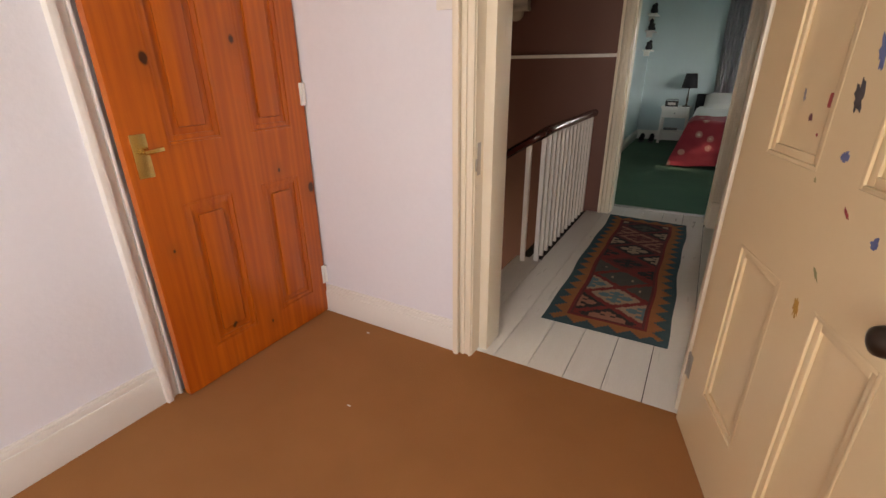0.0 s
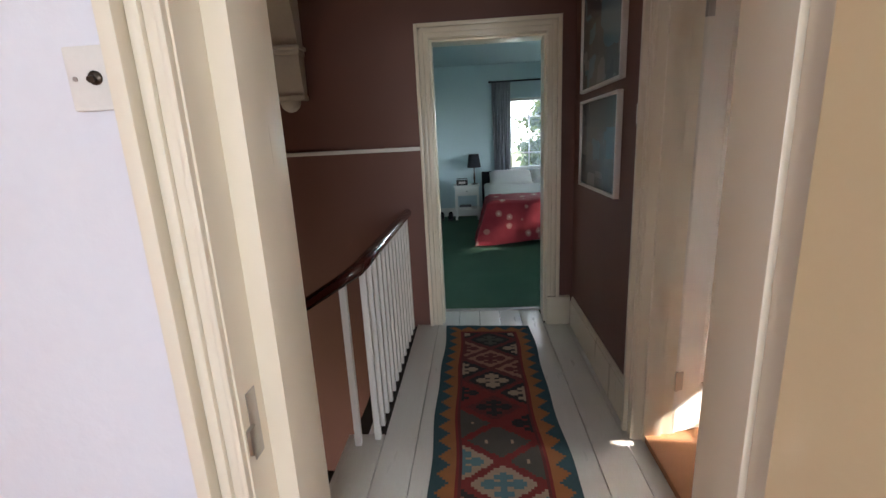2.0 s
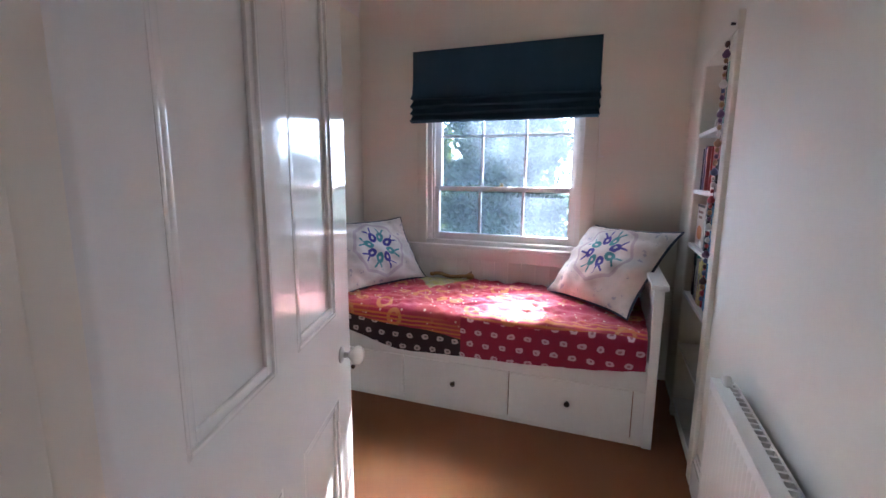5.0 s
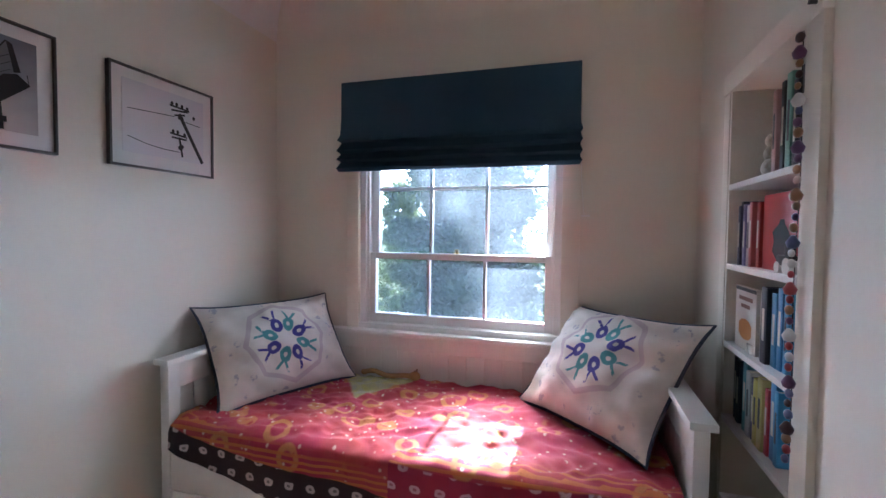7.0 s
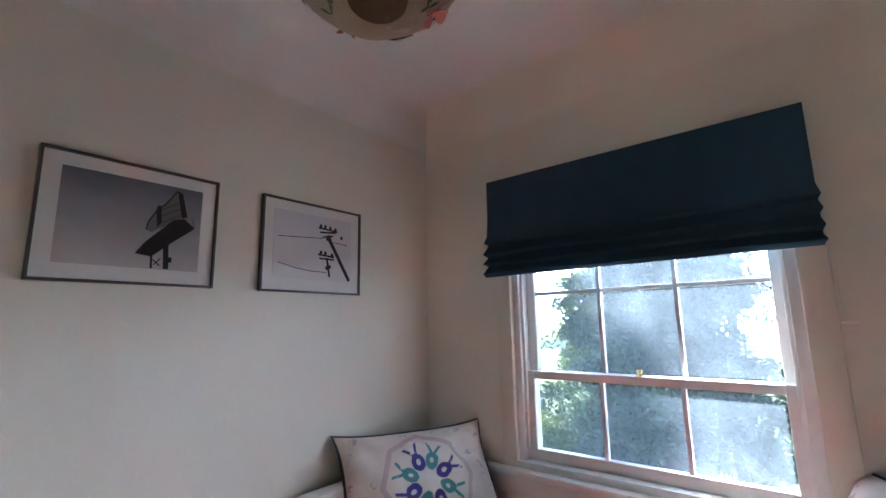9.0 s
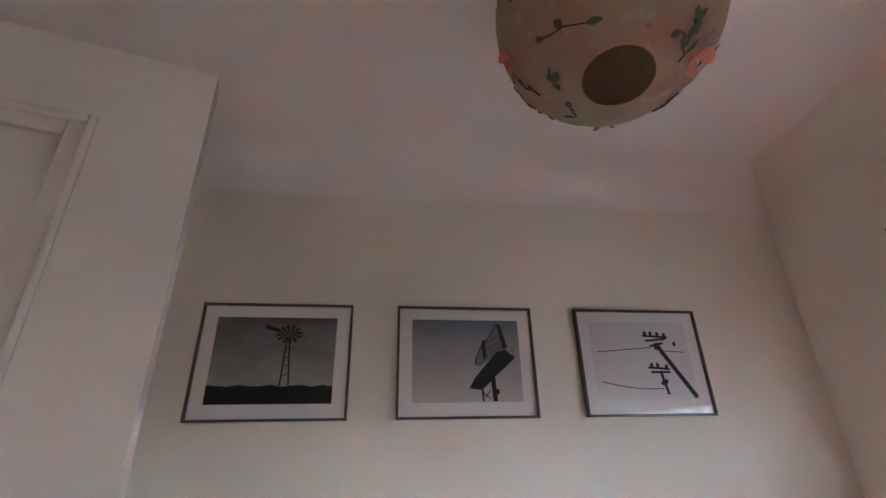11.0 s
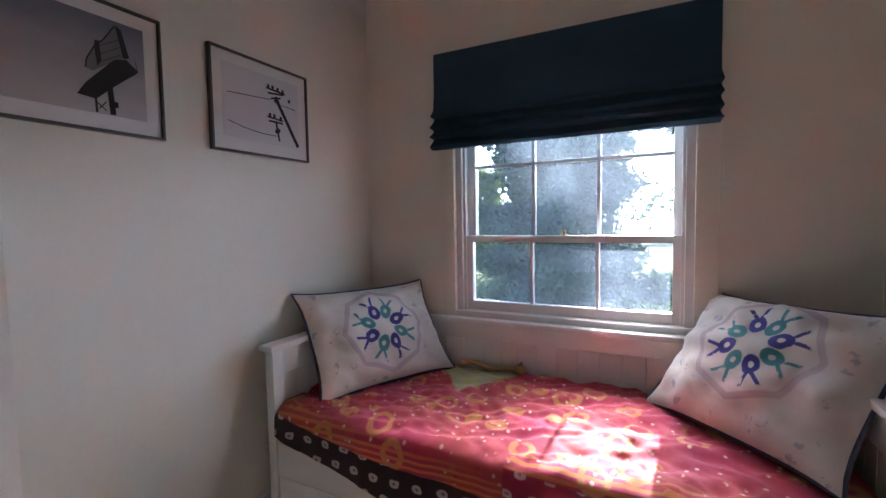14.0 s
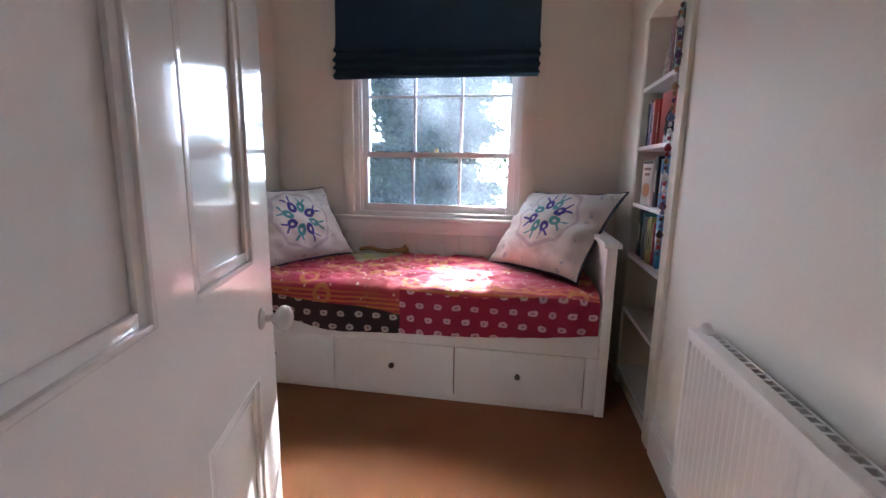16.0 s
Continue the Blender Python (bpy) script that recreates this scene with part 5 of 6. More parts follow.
# ---- shelves in the alcove ----
AX0, AX1 = 2.955, 3.505
bc = thing("alcove_bookcase", (3.23, SOUTH, RZ), "white built-in bookcase in alcove, half filled with books", "bookcase")
part("side_strip", B(AX0 - 0.075, AX0, SOUTH - 0.002, SOUTH + 0.020, RZ, 1.93, bev=0.004), M["wall"], bc)
part("side_strip", B(AX1, AX1 + 0.06, SOUTH - 0.002, SOUTH + 0.020, RZ, 1.93, bev=0.004), M["wall"], bc)
part("head_strip", B(AX0 - 0.075, AX1 + 0.06, SOUTH - 0.002, SOUTH + 0.024, 1.93, 2.0, bev=0.004), M["wall"], bc)
part("side_panel", B(AX0, AX0 + 0.012, 2.322, SOUTH + 0.016, 0.08, 1.93), M["wall"], bc)
part("side_panel", B(AX1 - 0.012, AX1, 2.322, SOUTH + 0.016, 0.08, 1.93), M["wall"], bc)
part("back_panel", B(AX0 + 0.012, AX1 - 0.012, 2.322, 2.33, 0.08, 1.93), M["wall"], bc)
SHELF = (1.60, 1.318, 1.038, 0.772, 0.477, 0.15)
for z in SHELF:
    part("shelf", B(AX0 + 0.012, AX1 - 0.012, 2.331, SOUTH + 0.018, z - 0.02, z, bev=0.002), M["white_wood"], bc)

page = surface("book_pages", (0.62, 0.56, 0.45), 0.8, relief=0.1)


def book(x, z, w, h, d, colour, lean=0.0, label="paperback book on the shelf"):
    """A standing book whose spine looks out of the alcove."""
    b = thing("book", (x, 2.36, z), label, "book", "books in the alcove", turn=pose(x, 2.565 - rs.uniform(0.0, 0.02), z, 0, lean, 0))
    c = surface("book_cover", colour, 0.4, col2=dark(colour, 0.75), big=12, relief=0.03)
    bm = bmesh.new()
    bx(bm, 0, 0.0025, -d, 0, 0, h)
    bx(bm, w - 0.0025, w, -d, 0, 0, h)
    bx(bm, 0.0025, w - 0.0025, -0.003, 0.001, 0, h, bev=0.0008)
    part("cover", bm, c, b)
    part("pages", B(0.0025, w - 0.0025, -d + 0.004, -0.003, 0.003, h - 0.003), page, b, smooth=0)
    if h > 0.17 and w > 0.012:
        part("spine_title", B(w * 0.3, w * 0.7, 0.001, 0.0016, h * 0.3, h * 0.72), surface("spine_print", (0.7, 0.66, 0.55) if sum(colour) < 0.8 else (0.08, 0.08, 0.1), 0.5, relief=0), b)
    return b


palettes = (
    ((0.02, 0.02, 0.025), (0.03, 0.03, 0.05), (0.20, 0.42, 0.34), (0.35, 0.52, 0.44), (0.02, 0.03, 0.04), (0.5, 0.3, 0.3)),
    ((0.03, 0.035, 0.06), (0.05, 0.05, 0.09), (0.30, 0.27, 0.45), (0.22, 0.18, 0.36), (0.55, 0.42, 0.42), (0.5, 0.12, 0.12), (0.42, 0.04, 0.03)),
    (),
    ((0.05, 0.07, 0.10), (0.03, 0.05, 0.08), (0.06, 0.22, 0.26), (0.08, 0.30, 0.36), (0.45, 0.45, 0.46), (0.07, 0.08, 0.20), (0.60, 0.52, 0.12), (0.55, 0.50, 0.18), (0.50, 0.05, 0.07), (0.05, 0.22, 0.46), (0.06, 0.30, 0.55)),
)
x = 3.03
for c in palettes[0]:
    w = rs.uniform(0.022, 0.034)
    book(x, SHELF[0], w, rs.uniform(0.235, 0.285), 0.19, c)
    x += w + 0.002
x = 3.47
for c in palettes[1]:
    w = rs.uniform(0.018, 0.03)
    x -= w + 0.002
    book(x, SHELF[1], w, rs.uniform(0.20, 0.225), 0.17, c)
x = 3.475
for c in palettes[3]:
    w = rs.uniform(0.022, 0.038)
    x -= w + 0.003
    book(x, SHELF[3], w, rs.uniform(0.19, 0.24), 0.18, c)
x = 3.26
for c in ((0.55, 0.54, 0.5), (0.03, 0.03, 0.04), (0.06, 0.24, 0.45), (0.05, 0.20, 0.42), (0.08, 0.28, 0.50)):
    w = rs.uniform(0.024, 0.04)
    x -= w + 0.003
    book(x, SHELF[2], w, rs.uniform(0.21, 0.235), 0.18, c)


def facing_book(x0, x1, z, h, y, cover, label, figures):
    b = thing("book", ((x0 + x1) / 2, y, z), label, "book", "books in the alcove")
    part("cover", B(x0, x1, y - 0.012, y, z, z + h, bev=0.001), cover, b)
    for nm, bm, mt in figures:
        part(nm, bm, mt, b, smooth=0)


cream_cover = surface("cream_cover", (0.60, 0.55, 0.48), 0.4, relief=0)
fig = bmesh.new()
poly(fig, [(3.36 + 0.065 * math.cos(k * 0.524) * (1 if k % 3 else 0.85), SHELF[2] + 0.07 + 0.035 * math.sin(k * 0.524)) for k in range(12)], 2.5608)
bar = bmesh.new()
for q in range(2):
    poly(bar, [(3.30 + 0.02 * q, SHELF[2] + 0.165 - 0.025 * q), (3.42 - 0.02 * q, SHELF[2] + 0.165 - 0.025 * q), (3.42 - 0.02 * q, SHELF[2] + 0.178 - 0.025 * q), (3.30 + 0.02 * q, SHELF[2] + 0.178 - 0.025 * q)], 2.5608)
strip_ = bmesh.new()
poly(strip_, [(3.272, SHELF[2] + 0.196), (3.452, SHELF[2] + 0.196), (3.452, SHELF[2] + 0.208), (3.272, SHELF[2] + 0.208)], 2.5608)
facing_book(3.272, 3.452, SHELF[2], 0.21, 2.56, cream_cover, "cream picture book facing out with an orange drawing",
            (("cover_picture", fig, surface("orange_print", (0.50, 0.20, 0.03), 0.5, relief=0)), ("cover_title", bar, surface("brown_print", (0.18, 0.07, 0.04), 0.5, relief=0)), ("cover_strip", strip_, surface("dark_print", (0.03, 0.03, 0.03), 0.5, relief=0))))
red_cover = surface("red_cover", (0.42, 0.025, 0.02), 0.35, relief=0)
fig = bmesh.new()
poly(fig, [(3.14 + 0.07 * math.cos(k * 0.449) * (0.7 + 0.3 * math.sin(k * 2.1)), SHELF[1] + 0.085 + 0.065 * math.sin(k * 0.449)) for k in range(14)], 2.5508)
facing_book(3.03, 3.27, SHELF[1], 0.225, 2.55, red_cover, "red hardback book with a dark picture facing out", (("cover_picture", fig, M["ink"]),))
toy = thing("toy_tractor", (3.08, 2.56, SHELF[1]), "small black and white toy vehicle on the shelf", "toy")
bm = bmesh.new()
bx(bm, 3.02, 3.10, 2.555, 2.578, SHELF[1] + 0.022, SHELF[1] + 0.05, bev=0.005)
bx(bm, 3.03, 3.06, 2.557, 2.576, SHELF[1] + 0.045, SHELF[1] + 0.078, bev=0.006)
part("body", bm, M["ink"], toy)
for wx, r in ((3.035, 0.022), (3.09, 0.016)):
    bm = bmesh.new()
    tube(bm, (wx, 2.553, SHELF[1] + r), (wx, 2.580, SHELF[1] + r), r, seg=14)
    part("wheel", bm, M["switch"], toy)
toy = thing("figurine", (3.29, 2.53, SHELF[0]), "small brown and white animal figurine on shelf", "figurine")
bm = bmesh.new()
for dz, r, sx in ((0.03, 0.028, 1.1), (0.075, 0.022, 1.0), (0.115, 0.018, 1.0)):
    ball(bm, (3.29, 2.53, SHELF[0] + dz), r, (sx, 0.9, 1.15), 10)
part("body", bm, surface("brown_white_glaze", (0.20, 0.11, 0.05), 0.3, col2=(0.65, 0.6, 0.52), big=18, amount=1.4), toy, smooth=70)
bm = bmesh.new()
lathe(bm, [(0.022, 0), (0.027, 0.03), (0.029, 0.034), (0.026, 0.034), (0.02, 0.006)], 14, Matrix.Translation((3.30, 2.545, SHELF[2])))
tagged(part("small_dish", bm, M["porcelain"]), "small white dish on the shelf", "dish")

# bead garland along the bookcase's edge
gar = thing("bead_garland", (2.945, SOUTH + 0.03, 0.85), "long string of coloured beads and felt shapes hanging on bookcase", "garland")
gx = lambda z: 2.944 + 0.006 * math.sin(z * 11)
bm = bmesh.new()
sweep(bm, [(gx(z), SOUTH + 0.029, z) for z in [0.86 + 0.05 * k for k in range(22)]], round_section(0.0012, 0.0012, 5), up=(1, 0, 0))
part("string", bm, M["black"], gar)
bead_m = [surface("bead_" + str(k), c, 0.35, relief=0) for k, c in enumerate(((0.05, 0.02, 0.02), (0.35, 0.05, 0.06), (0.6, 0.58, 0.55), (0.10, 0.12, 0.25), (0.30, 0.16, 0.08), (0.12, 0.05, 0.12)))]
z = 0.87
k = 0
while z < 1.9:
    bm = bmesh.new()
    if k % 4 == 3:
        lathe(bm, [(0.002, -0.016), (0.012, -0.012), (0.016, 0.0), (0.006, 0.016), (0.001, 0.018)], 8, Matrix.Translation((gx(z), SOUTH + 0.036, z)))
        z += 0.036
    else:
        ball(bm, (gx(z) + rs.uniform(-0.004, 0.004), SOUTH + 0.036, z), rs.uniform(0.009, 0.013), (1, 0.8, 1), 8)
        z += 0.026
    part("bead", bm, bead_m[rs.randrange(6)], gar, smooth=70)
    k += 1
bm = bmesh.new()
tube(bm, (2.905, SOUTH + 0.015, 1.955), (2.905, SOUTH + 0.04, 1.958), 0.004, 0.006, 8)
tagged(part("picture_hook", bm, M["black"]), "small dark hook on the bookcase frame", "hook")

# ---- radiator ----
rad = thing("radiator", (1.85, 2.6, 0.2), "white panel radiator with fine ribs on the wall", "radiator")
RX0, RX1, RZ0, RZ1, RY0, RY1 = 1.30, 2.395, 0.20, 0.75, 2.605, 2.655
bm = bmesh.new()
pts = []
n = 33
for k in range(n * 4 + 1):
    x = RX0 + 0.02 + (RX1 - RX0 - 0.04) * k / (n * 4)
    pts.append((x, RY1 - (0.006 if k % 4 in (2, 3) else 0.0)))
rings = [[bm.verts.new((x, y, z)) for x, y in pts] for z in (RZ0 + 0.035, RZ0 + 0.05, RZ1 - 0.05, RZ1 - 0.035)]
for r_, flat in ((rings[0], True), (rings[3], True)):
    for v in r_:
        v.co.y = RY1 - 0.003
for a, b in zip(rings, rings[1:]):
    for k in range(len(pts) - 1):
        bm.faces.new((a[k], a[k + 1], b[k + 1], b[k]))
bx(bm, RX0, RX1, RY0 + 0.01, RY1 - 0.008, RZ0, RZ1 - 0.002)
bx(bm, RX0, RX0 + 0.022, RY1 - 0.01, RY1, RZ0 + 0.01, RZ1 - 0.01, bev=0.003)
bx(bm, RX1 - 0.022, RX1, RY1 - 0.01, RY1, RZ0 + 0.01, RZ1 - 0.01, bev=0.003)
bx(bm, RX0, RX1, RY1 - 0.012, RY1 + 0.001, RZ1 - 0.036, RZ1, bev=0.004)
bx(bm, RX0, RX1, RY1 - 0.012, RY1 + 0.001, RZ0, RZ0 + 0.036, bev=0.004)
bmesh.ops.recalc_face_normals(bm, faces=bm.faces)
M["radiator"] = surface("white_radiator_enamel", (0.80, 0.78, 0.73), 0.3, relief=0.02, amount=0.3)
part("panel", bm, M["radiator"], rad, smooth=30)
bm = bmesh.new()
for k in range(36):
    x = RX0 + 0.03 + (RX1 - RX0 - 0.06) * k / 35
    bx(bm, x - 0.004, x + 0.004, RY0 - 0.012, RY1 - 0.014, RZ1 - 0.02, RZ1 - 0.004)
bx(bm, RX0 + 0.01, RX1 - 0.01, RY0 - 0.018, RY0 - 0.012, RZ0, RZ1 - 0.004)
part("grille", bm, M["radiator"], rad, smooth=0)
for x in (RX0 + 0.16, RX1 - 0.16):
    part("bracket", B(x - 0.015, x + 0.015, SOUTH, RY0 - 0.004, 0.30, 0.68, bev=0.002), M["steel"], rad)
bm = bmesh.new()
tube(bm, (RX1 - 0.03, RY0 - 0.004, RZ1 - 0.03), (RX1 + 0.008, RY0 - 0.004, RZ1 - 0.03), 0.011, seg=12)
tube(bm, (RX1 - 0.06, RY0 + 0.012, RZ1 - 0.01), (RX1 - 0.02, RY0 + 0.012, RZ1 + 0.010), 0.014, seg=12)
part("bleed_valve", bm, M["radiator"], rad)
bm = bmesh.new()
tube(bm, (RX1 + 0.025, RY0 + 0.01, RZ), (RX1 + 0.025, RY0 + 0.01, RZ0 + 0.05), 0.0075, seg=10)
tube(bm, (RX1 - 0.01, RY0 + 0.01, RZ0 + 0.03), (RX1 + 0.03, RY0 + 0.01, RZ0 + 0.03), 0.010, seg=10)
part("pipe", bm, M["radiator"], rad)

# ---- paper lantern ----
lan = thing("paper_lantern", (2.655, 3.82, 2.19), "round handmade paper lampshade with twigs and pink butterflies", "lampshade")
C = Vector((2.655, 3.82, 2.415))
TILT = Vector((0, 0, -1)).rotation_difference(Vector((-0.115, -0.16, -0.98)))
LR = 0.228


def paper():
    m, nt, b = nodes_of("blotched_paper")
    co = coords(nt)
    n1, n2 = noise_node(nt, co, 7.0, 5), noise_node(nt, co, 26.0, 6, 0.7)
    c = mix_node(nt, ramp(nt, n1, 0.35, 0.65), (0.62, 0.50, 0.36), (0.58, 0.38, 0.28))
    c = mix_node(nt, ramp(nt, n2, 0.56, 0.66), c, (0.66, 0.58, 0.48))
    c = mix_node(nt, ramp(nt, noise_node(nt, co, 12.0, 8, 0.75), 0.63, 0.68), c, (0.33, 0.23, 0.16))
    link(nt, c, b.inputs["Base Color"])
    b.inputs["Roughness"].default_value = 0.85
    bump(nt, b, n2, 0.4, 0.006)
    return m


bm = bmesh.new()
seg, rows_ = 40, 22
rings = []
for j in range(rows_ + 1):
    a = -math.pi / 2 + 0.29 + (math.pi - 0.29 - 0.35) * j / rows_
    ring = []
    for i in range(seg):
        t = 2 * math.pi * i / seg
        d = Vector((math.cos(t) * math.cos(a), math.sin(t) * math.cos(a), math.sin(a) * 0.92))
        d.rotate(TILT)
        ring.append(bm.verts.new(C + d * LR * (1 + 0.02 * noise.noise(d * 3) + 0.006 * noise.noise(d * 14))))
    rings.append(ring)
for a, b in zip(rings, rings[1:]):
    for i in range(seg):
        bm.faces.new((a[i], a[(i + 1) % seg], b[(i + 1) % seg], b[i]))
bmesh.ops.solidify(bm, geom=bm.faces[:], thickness=0.002)
part("paper_globe", bm, paper(), lan, smooth=80)
twig_m = surface("dark_green_twigs", (0.06, 0.075, 0.05), 0.8)
leaf_m = surface("pressed_leaf", (0.11, 0.15, 0.10), 0.8)
bfly_m = surface("pink_paper_wing", (0.55, 0.15, 0.11), 0.7, col2=(0.62, 0.28, 0.22), big=20)


def on_globe(t, a, k=1.008):
    d = Vector((math.cos(t) * math.cos(a), math.sin(t) * math.cos(a), math.sin(a) * 0.92))
    d.rotate(TILT)
    return C + d * LR * k


for q in range(26):
    t0, a0 = rs.uniform(0, 6.28), rs.uniform(-1.12, 0.3)
    dt, da = rs.uniform(-0.10, 0.10), rs.uniform(-0.05, 0.10)
    pts = [on_globe(t0 + dt * k / max(0.35, math.cos(a0)) + 0.03 * math.sin(k * 2), a0 + da * k + 0.02 * math.sin(k * 3 + q)) for k in range(5)]
    bm = bmesh.new()
    up = (pts[0] - C).normalized()
    sweep(bm, pts, round_section(0.0016, 0.0016, 5), up=tuple(up))
    tw = part("twig", bm, twig_m, lan)
    bm = bmesh.new()
    for k in (1, 2, 4):
        p = pts[k]
        nrm = (p - C).normalized()
        side = nrm.cross(Vector((rs.uniform(-1, 1), rs.uniform(-1, 1), rs.uniform(-1, 1)))).normalized()
        fw = nrm.cross(side)
        L, w = rs.uniform(0.018, 0.034), rs.uniform(0.005, 0.009)
        vs = [bm.verts.new(p + nrm * 0.002 + side * (w * math.sin(math.pi * s_ / 6) * sg) + fw * L * s_ / 6) for sg, rng in ((1, range(0, 7)), (-1, range(5, 0, -1))) for s_ in rng]
        bm.faces.new(vs)
    part("pressed_leaf", bm, leaf_m, tw, smooth=0)
for t, a, big in ((-0.40, -0.95, 1.25), (2.9, -0.55, 0.8), (-1.65, -0.25, 1.0), (1.2, -0.3, 1.0)):
    p = on_globe(t, a, 1.01)
    nrm = (p - C).normalized()
    side = nrm.cross(Vector((0, 0, 1))).normalized()
    fw = side.cross(nrm)
    bm = bmesh.new()
    for sg in (-1, 1):
        for up_, L in ((1, 0.030 * big), (-1, 0.022 * big)):
            outl = [p + nrm * 0.003]
            for s_ in range(1, 8):
                f_ = s_ / 8 * math.pi
                outl.append(p + nrm * (0.003 + 0.014 * math.sin(f_)) + side * sg * (0.004 + L * math.sin(f_)) + fw * up_ * (L * 1.1 * (1 - math.cos(f_)) / 2 + 0.003))
            bm.faces.new([bm.verts.new(o) for o in outl])
    tube(bm, p + nrm * 0.004 - fw * 0.018, p + nrm * 0.006 + fw * 0.018, 0.003, 0.002, 6)
    part("butterfly", bm, bfly_m, lan, smooth=0)
bm = bmesh.new()
tube(bm, (C.x, C.y, C.z + 0.2), (C.x, C.y, H), 0.004, seg=8)
lathe(bm, [(0.045, 0), (0.045, 0.01), (0.02, 0.03)], 16, Matrix.Translation((C.x, C.y, H)) @ Matrix.Rotation(math.pi, 4, "X"))
tube(bm, (C.x, C.y, C.z + 0.05), (C.x, C.y, C.z + 0.2), 0.02, seg=12)
part("flex_and_holder", bm, M["switch"], lan)
bm = bmesh.new()
ball(bm, (C.x, C.y, C.z), 0.035, (1, 1, 1.2), 14)
part("bulb", bm, surface("unlit_bulb", (0.5, 0.42, 0.3), 0.2), lan)

# soft toy lying on the daybed
toy = thing("soft_toy", (3.86, 4.02, 0.62), "small tan soft toy snake lying at the back", "soft toy")
bm = bmesh.new()
pts = [(3.86 + 0.012 * math.sin(k * 1.3), 4.20 - 0.033 * k, 0.652 + 0.008 * math.sin(k * 0.9)) for k in range(10)]
sweep(bm, pts, round_section(0.014, 0.013, 10))
ball(bm, pts[-1], 0.024, (1, 1.3, 1), 12)
ball(bm, pts[0], 0.016, (1, 1.3, 0.9), 10)
part("body", bm, surface("tan_plush", (0.32, 0.15, 0.05), 0.9, col2=(0.48, 0.30, 0.12), big=30, amount=1.2, relief=0.6), toy, smooth=70)
bm = bmesh.new()
for s_ in (-1, 1):
    tube(bm, (3.86 + s_ * 0.012, 3.90, 0.672), (3.86 + s_ * 0.016, 3.90, 0.692), 0.005, 0.003, 8)
part("ear", bm, surface("brown_plush", (0.2, 0.09, 0.03), 0.9), toy)

# ---- main bedroom ----
mbed = thing("double_bed", (1.15, 8.6, 0.0), "double bed with dark headboard and floral red bedspread", "bed")
M["charcoal"] = cloth("charcoal_upholstery", (0.012, 0.013, 0.018), (0.02, 0.02, 0.026))
part("headboard", B(0.385, 1.95, MN - 0.10, MN - 0.03, 0.0, 0.81, bev=0.02, seg=3), M["charcoal"], mbed)
part("base", B(0.46, 1.90, 7.44, MN - 0.10, 0.05, 0.33, bev=0.02), cloth("cream_valance", (0.6, 0.57, 0.5), (0.5, 0.47, 0.4)), mbed)
part("mattress", B(0.46, 1.90, 7.47, MN - 0.105, 0.33, 0.53, bev=0.04, seg=3), M["linen"], mbed)


def drape(name, x0, x1, y0, y1, top, hem, material, label, category, seed, flare=0.0, rise=0.0):
    """Bedding that lies on the mattress and hangs over its side and foot."""
    bm = bmesh.new()
    n, m_ = 44, 60
    g = []
    side = top - hem
    for i in range(n + 1):
        row = []
        s = -side + (x1 - x0 + 2 * side) * i / n
        for j in range(m_ + 1):
            t = -side + (y1 - y0 + side) * j / m_
            x, z1_ = (x0 - 0.03, top + s) if s < 0 else (x1 + 0.03, top - (s - (x1 - x0))) if s > x1 - x0 else (x0 + s, top)
            y, z2_ = (y0 - 0.03, top + t) if t < 0 else (y0 + t, top)
            z = min(z1_, z2_) if (s < 0 or s > x1 - x0 or t < 0) else top
            w = 0.018 * noise.noise((s * 3 + seed, t * 3, 0)) + 0.008 * noise.noise((s * 9, t * 9, seed))
            low = max(hem + rise * max(0.0, x - x0), z + (w if z == top else 0))
            x += (w - flare * (top - low) * (1 if s < 0 else -1) if s < 0 or s > x1 - x0 else 0)
            y += w * 1.5 - flare * 0.4 * (top - low) if t < 0 else 0
            row.append(bm.verts.new((x, y, low)))
        g.append(row)
    for i in range(n):
        for j in range(m_):
            bm.faces.new((g[i][j], g[i + 1][j], g[i + 1][j + 1], g[i][j + 1]))
    bmesh.ops.recalc_face_normals(bm, faces=bm.faces)
    return tagged(part(name, bm, material, smooth=80), label, category)


def floral():
    m, nt, b = nodes_of("floral_red_cotton")
    co = coords(nt)
    v = nt.nodes.new("ShaderNodeTexVoronoi")
    v.inputs["Scale"].default_value = 6.0
    link(nt, co, v.inputs["Vector"])
    n = noise_node(nt, co, 20, 5)
    d = math_node(nt, "MULTIPLY_ADD", n, 0.25, v.outputs["Distance"])
    c = mix_node(nt, ramp(nt, noise_node(nt, co, 3, 3), 0.4, 0.6), (0.33, 0.025, 0.035), (0.26, 0.014, 0.025))
    c = mix_node(nt, math_node(nt, "MULTIPLY", ramp(nt, d, 0.40, 0.34), 0.75), c, (0.52, 0.25, 0.20))
    c = mix_node(nt, ramp(nt, d, 0.24, 0.2), c, (0.62, 0.45, 0.36))
    link(nt, c, b.inputs["Base Color"])
    b.inputs["Roughness"].default_value = 0.85
    bump(nt, b, n, 0.3, 0.006)
    return m


drape("bedspread", 0.44, 1.92, 7.45, 8.22, 0.60, 0.02, floral(), "dark red floral bedspread hanging to the floor", "bedspread", 3.0, 0.30, 0.10)
drape("bed_sheet", 0.45, 1.91, 8.17, 9.70, 0.615, 0.30, M["linen"], "white turned-back duvet on the bed", "duvet", 9.0)


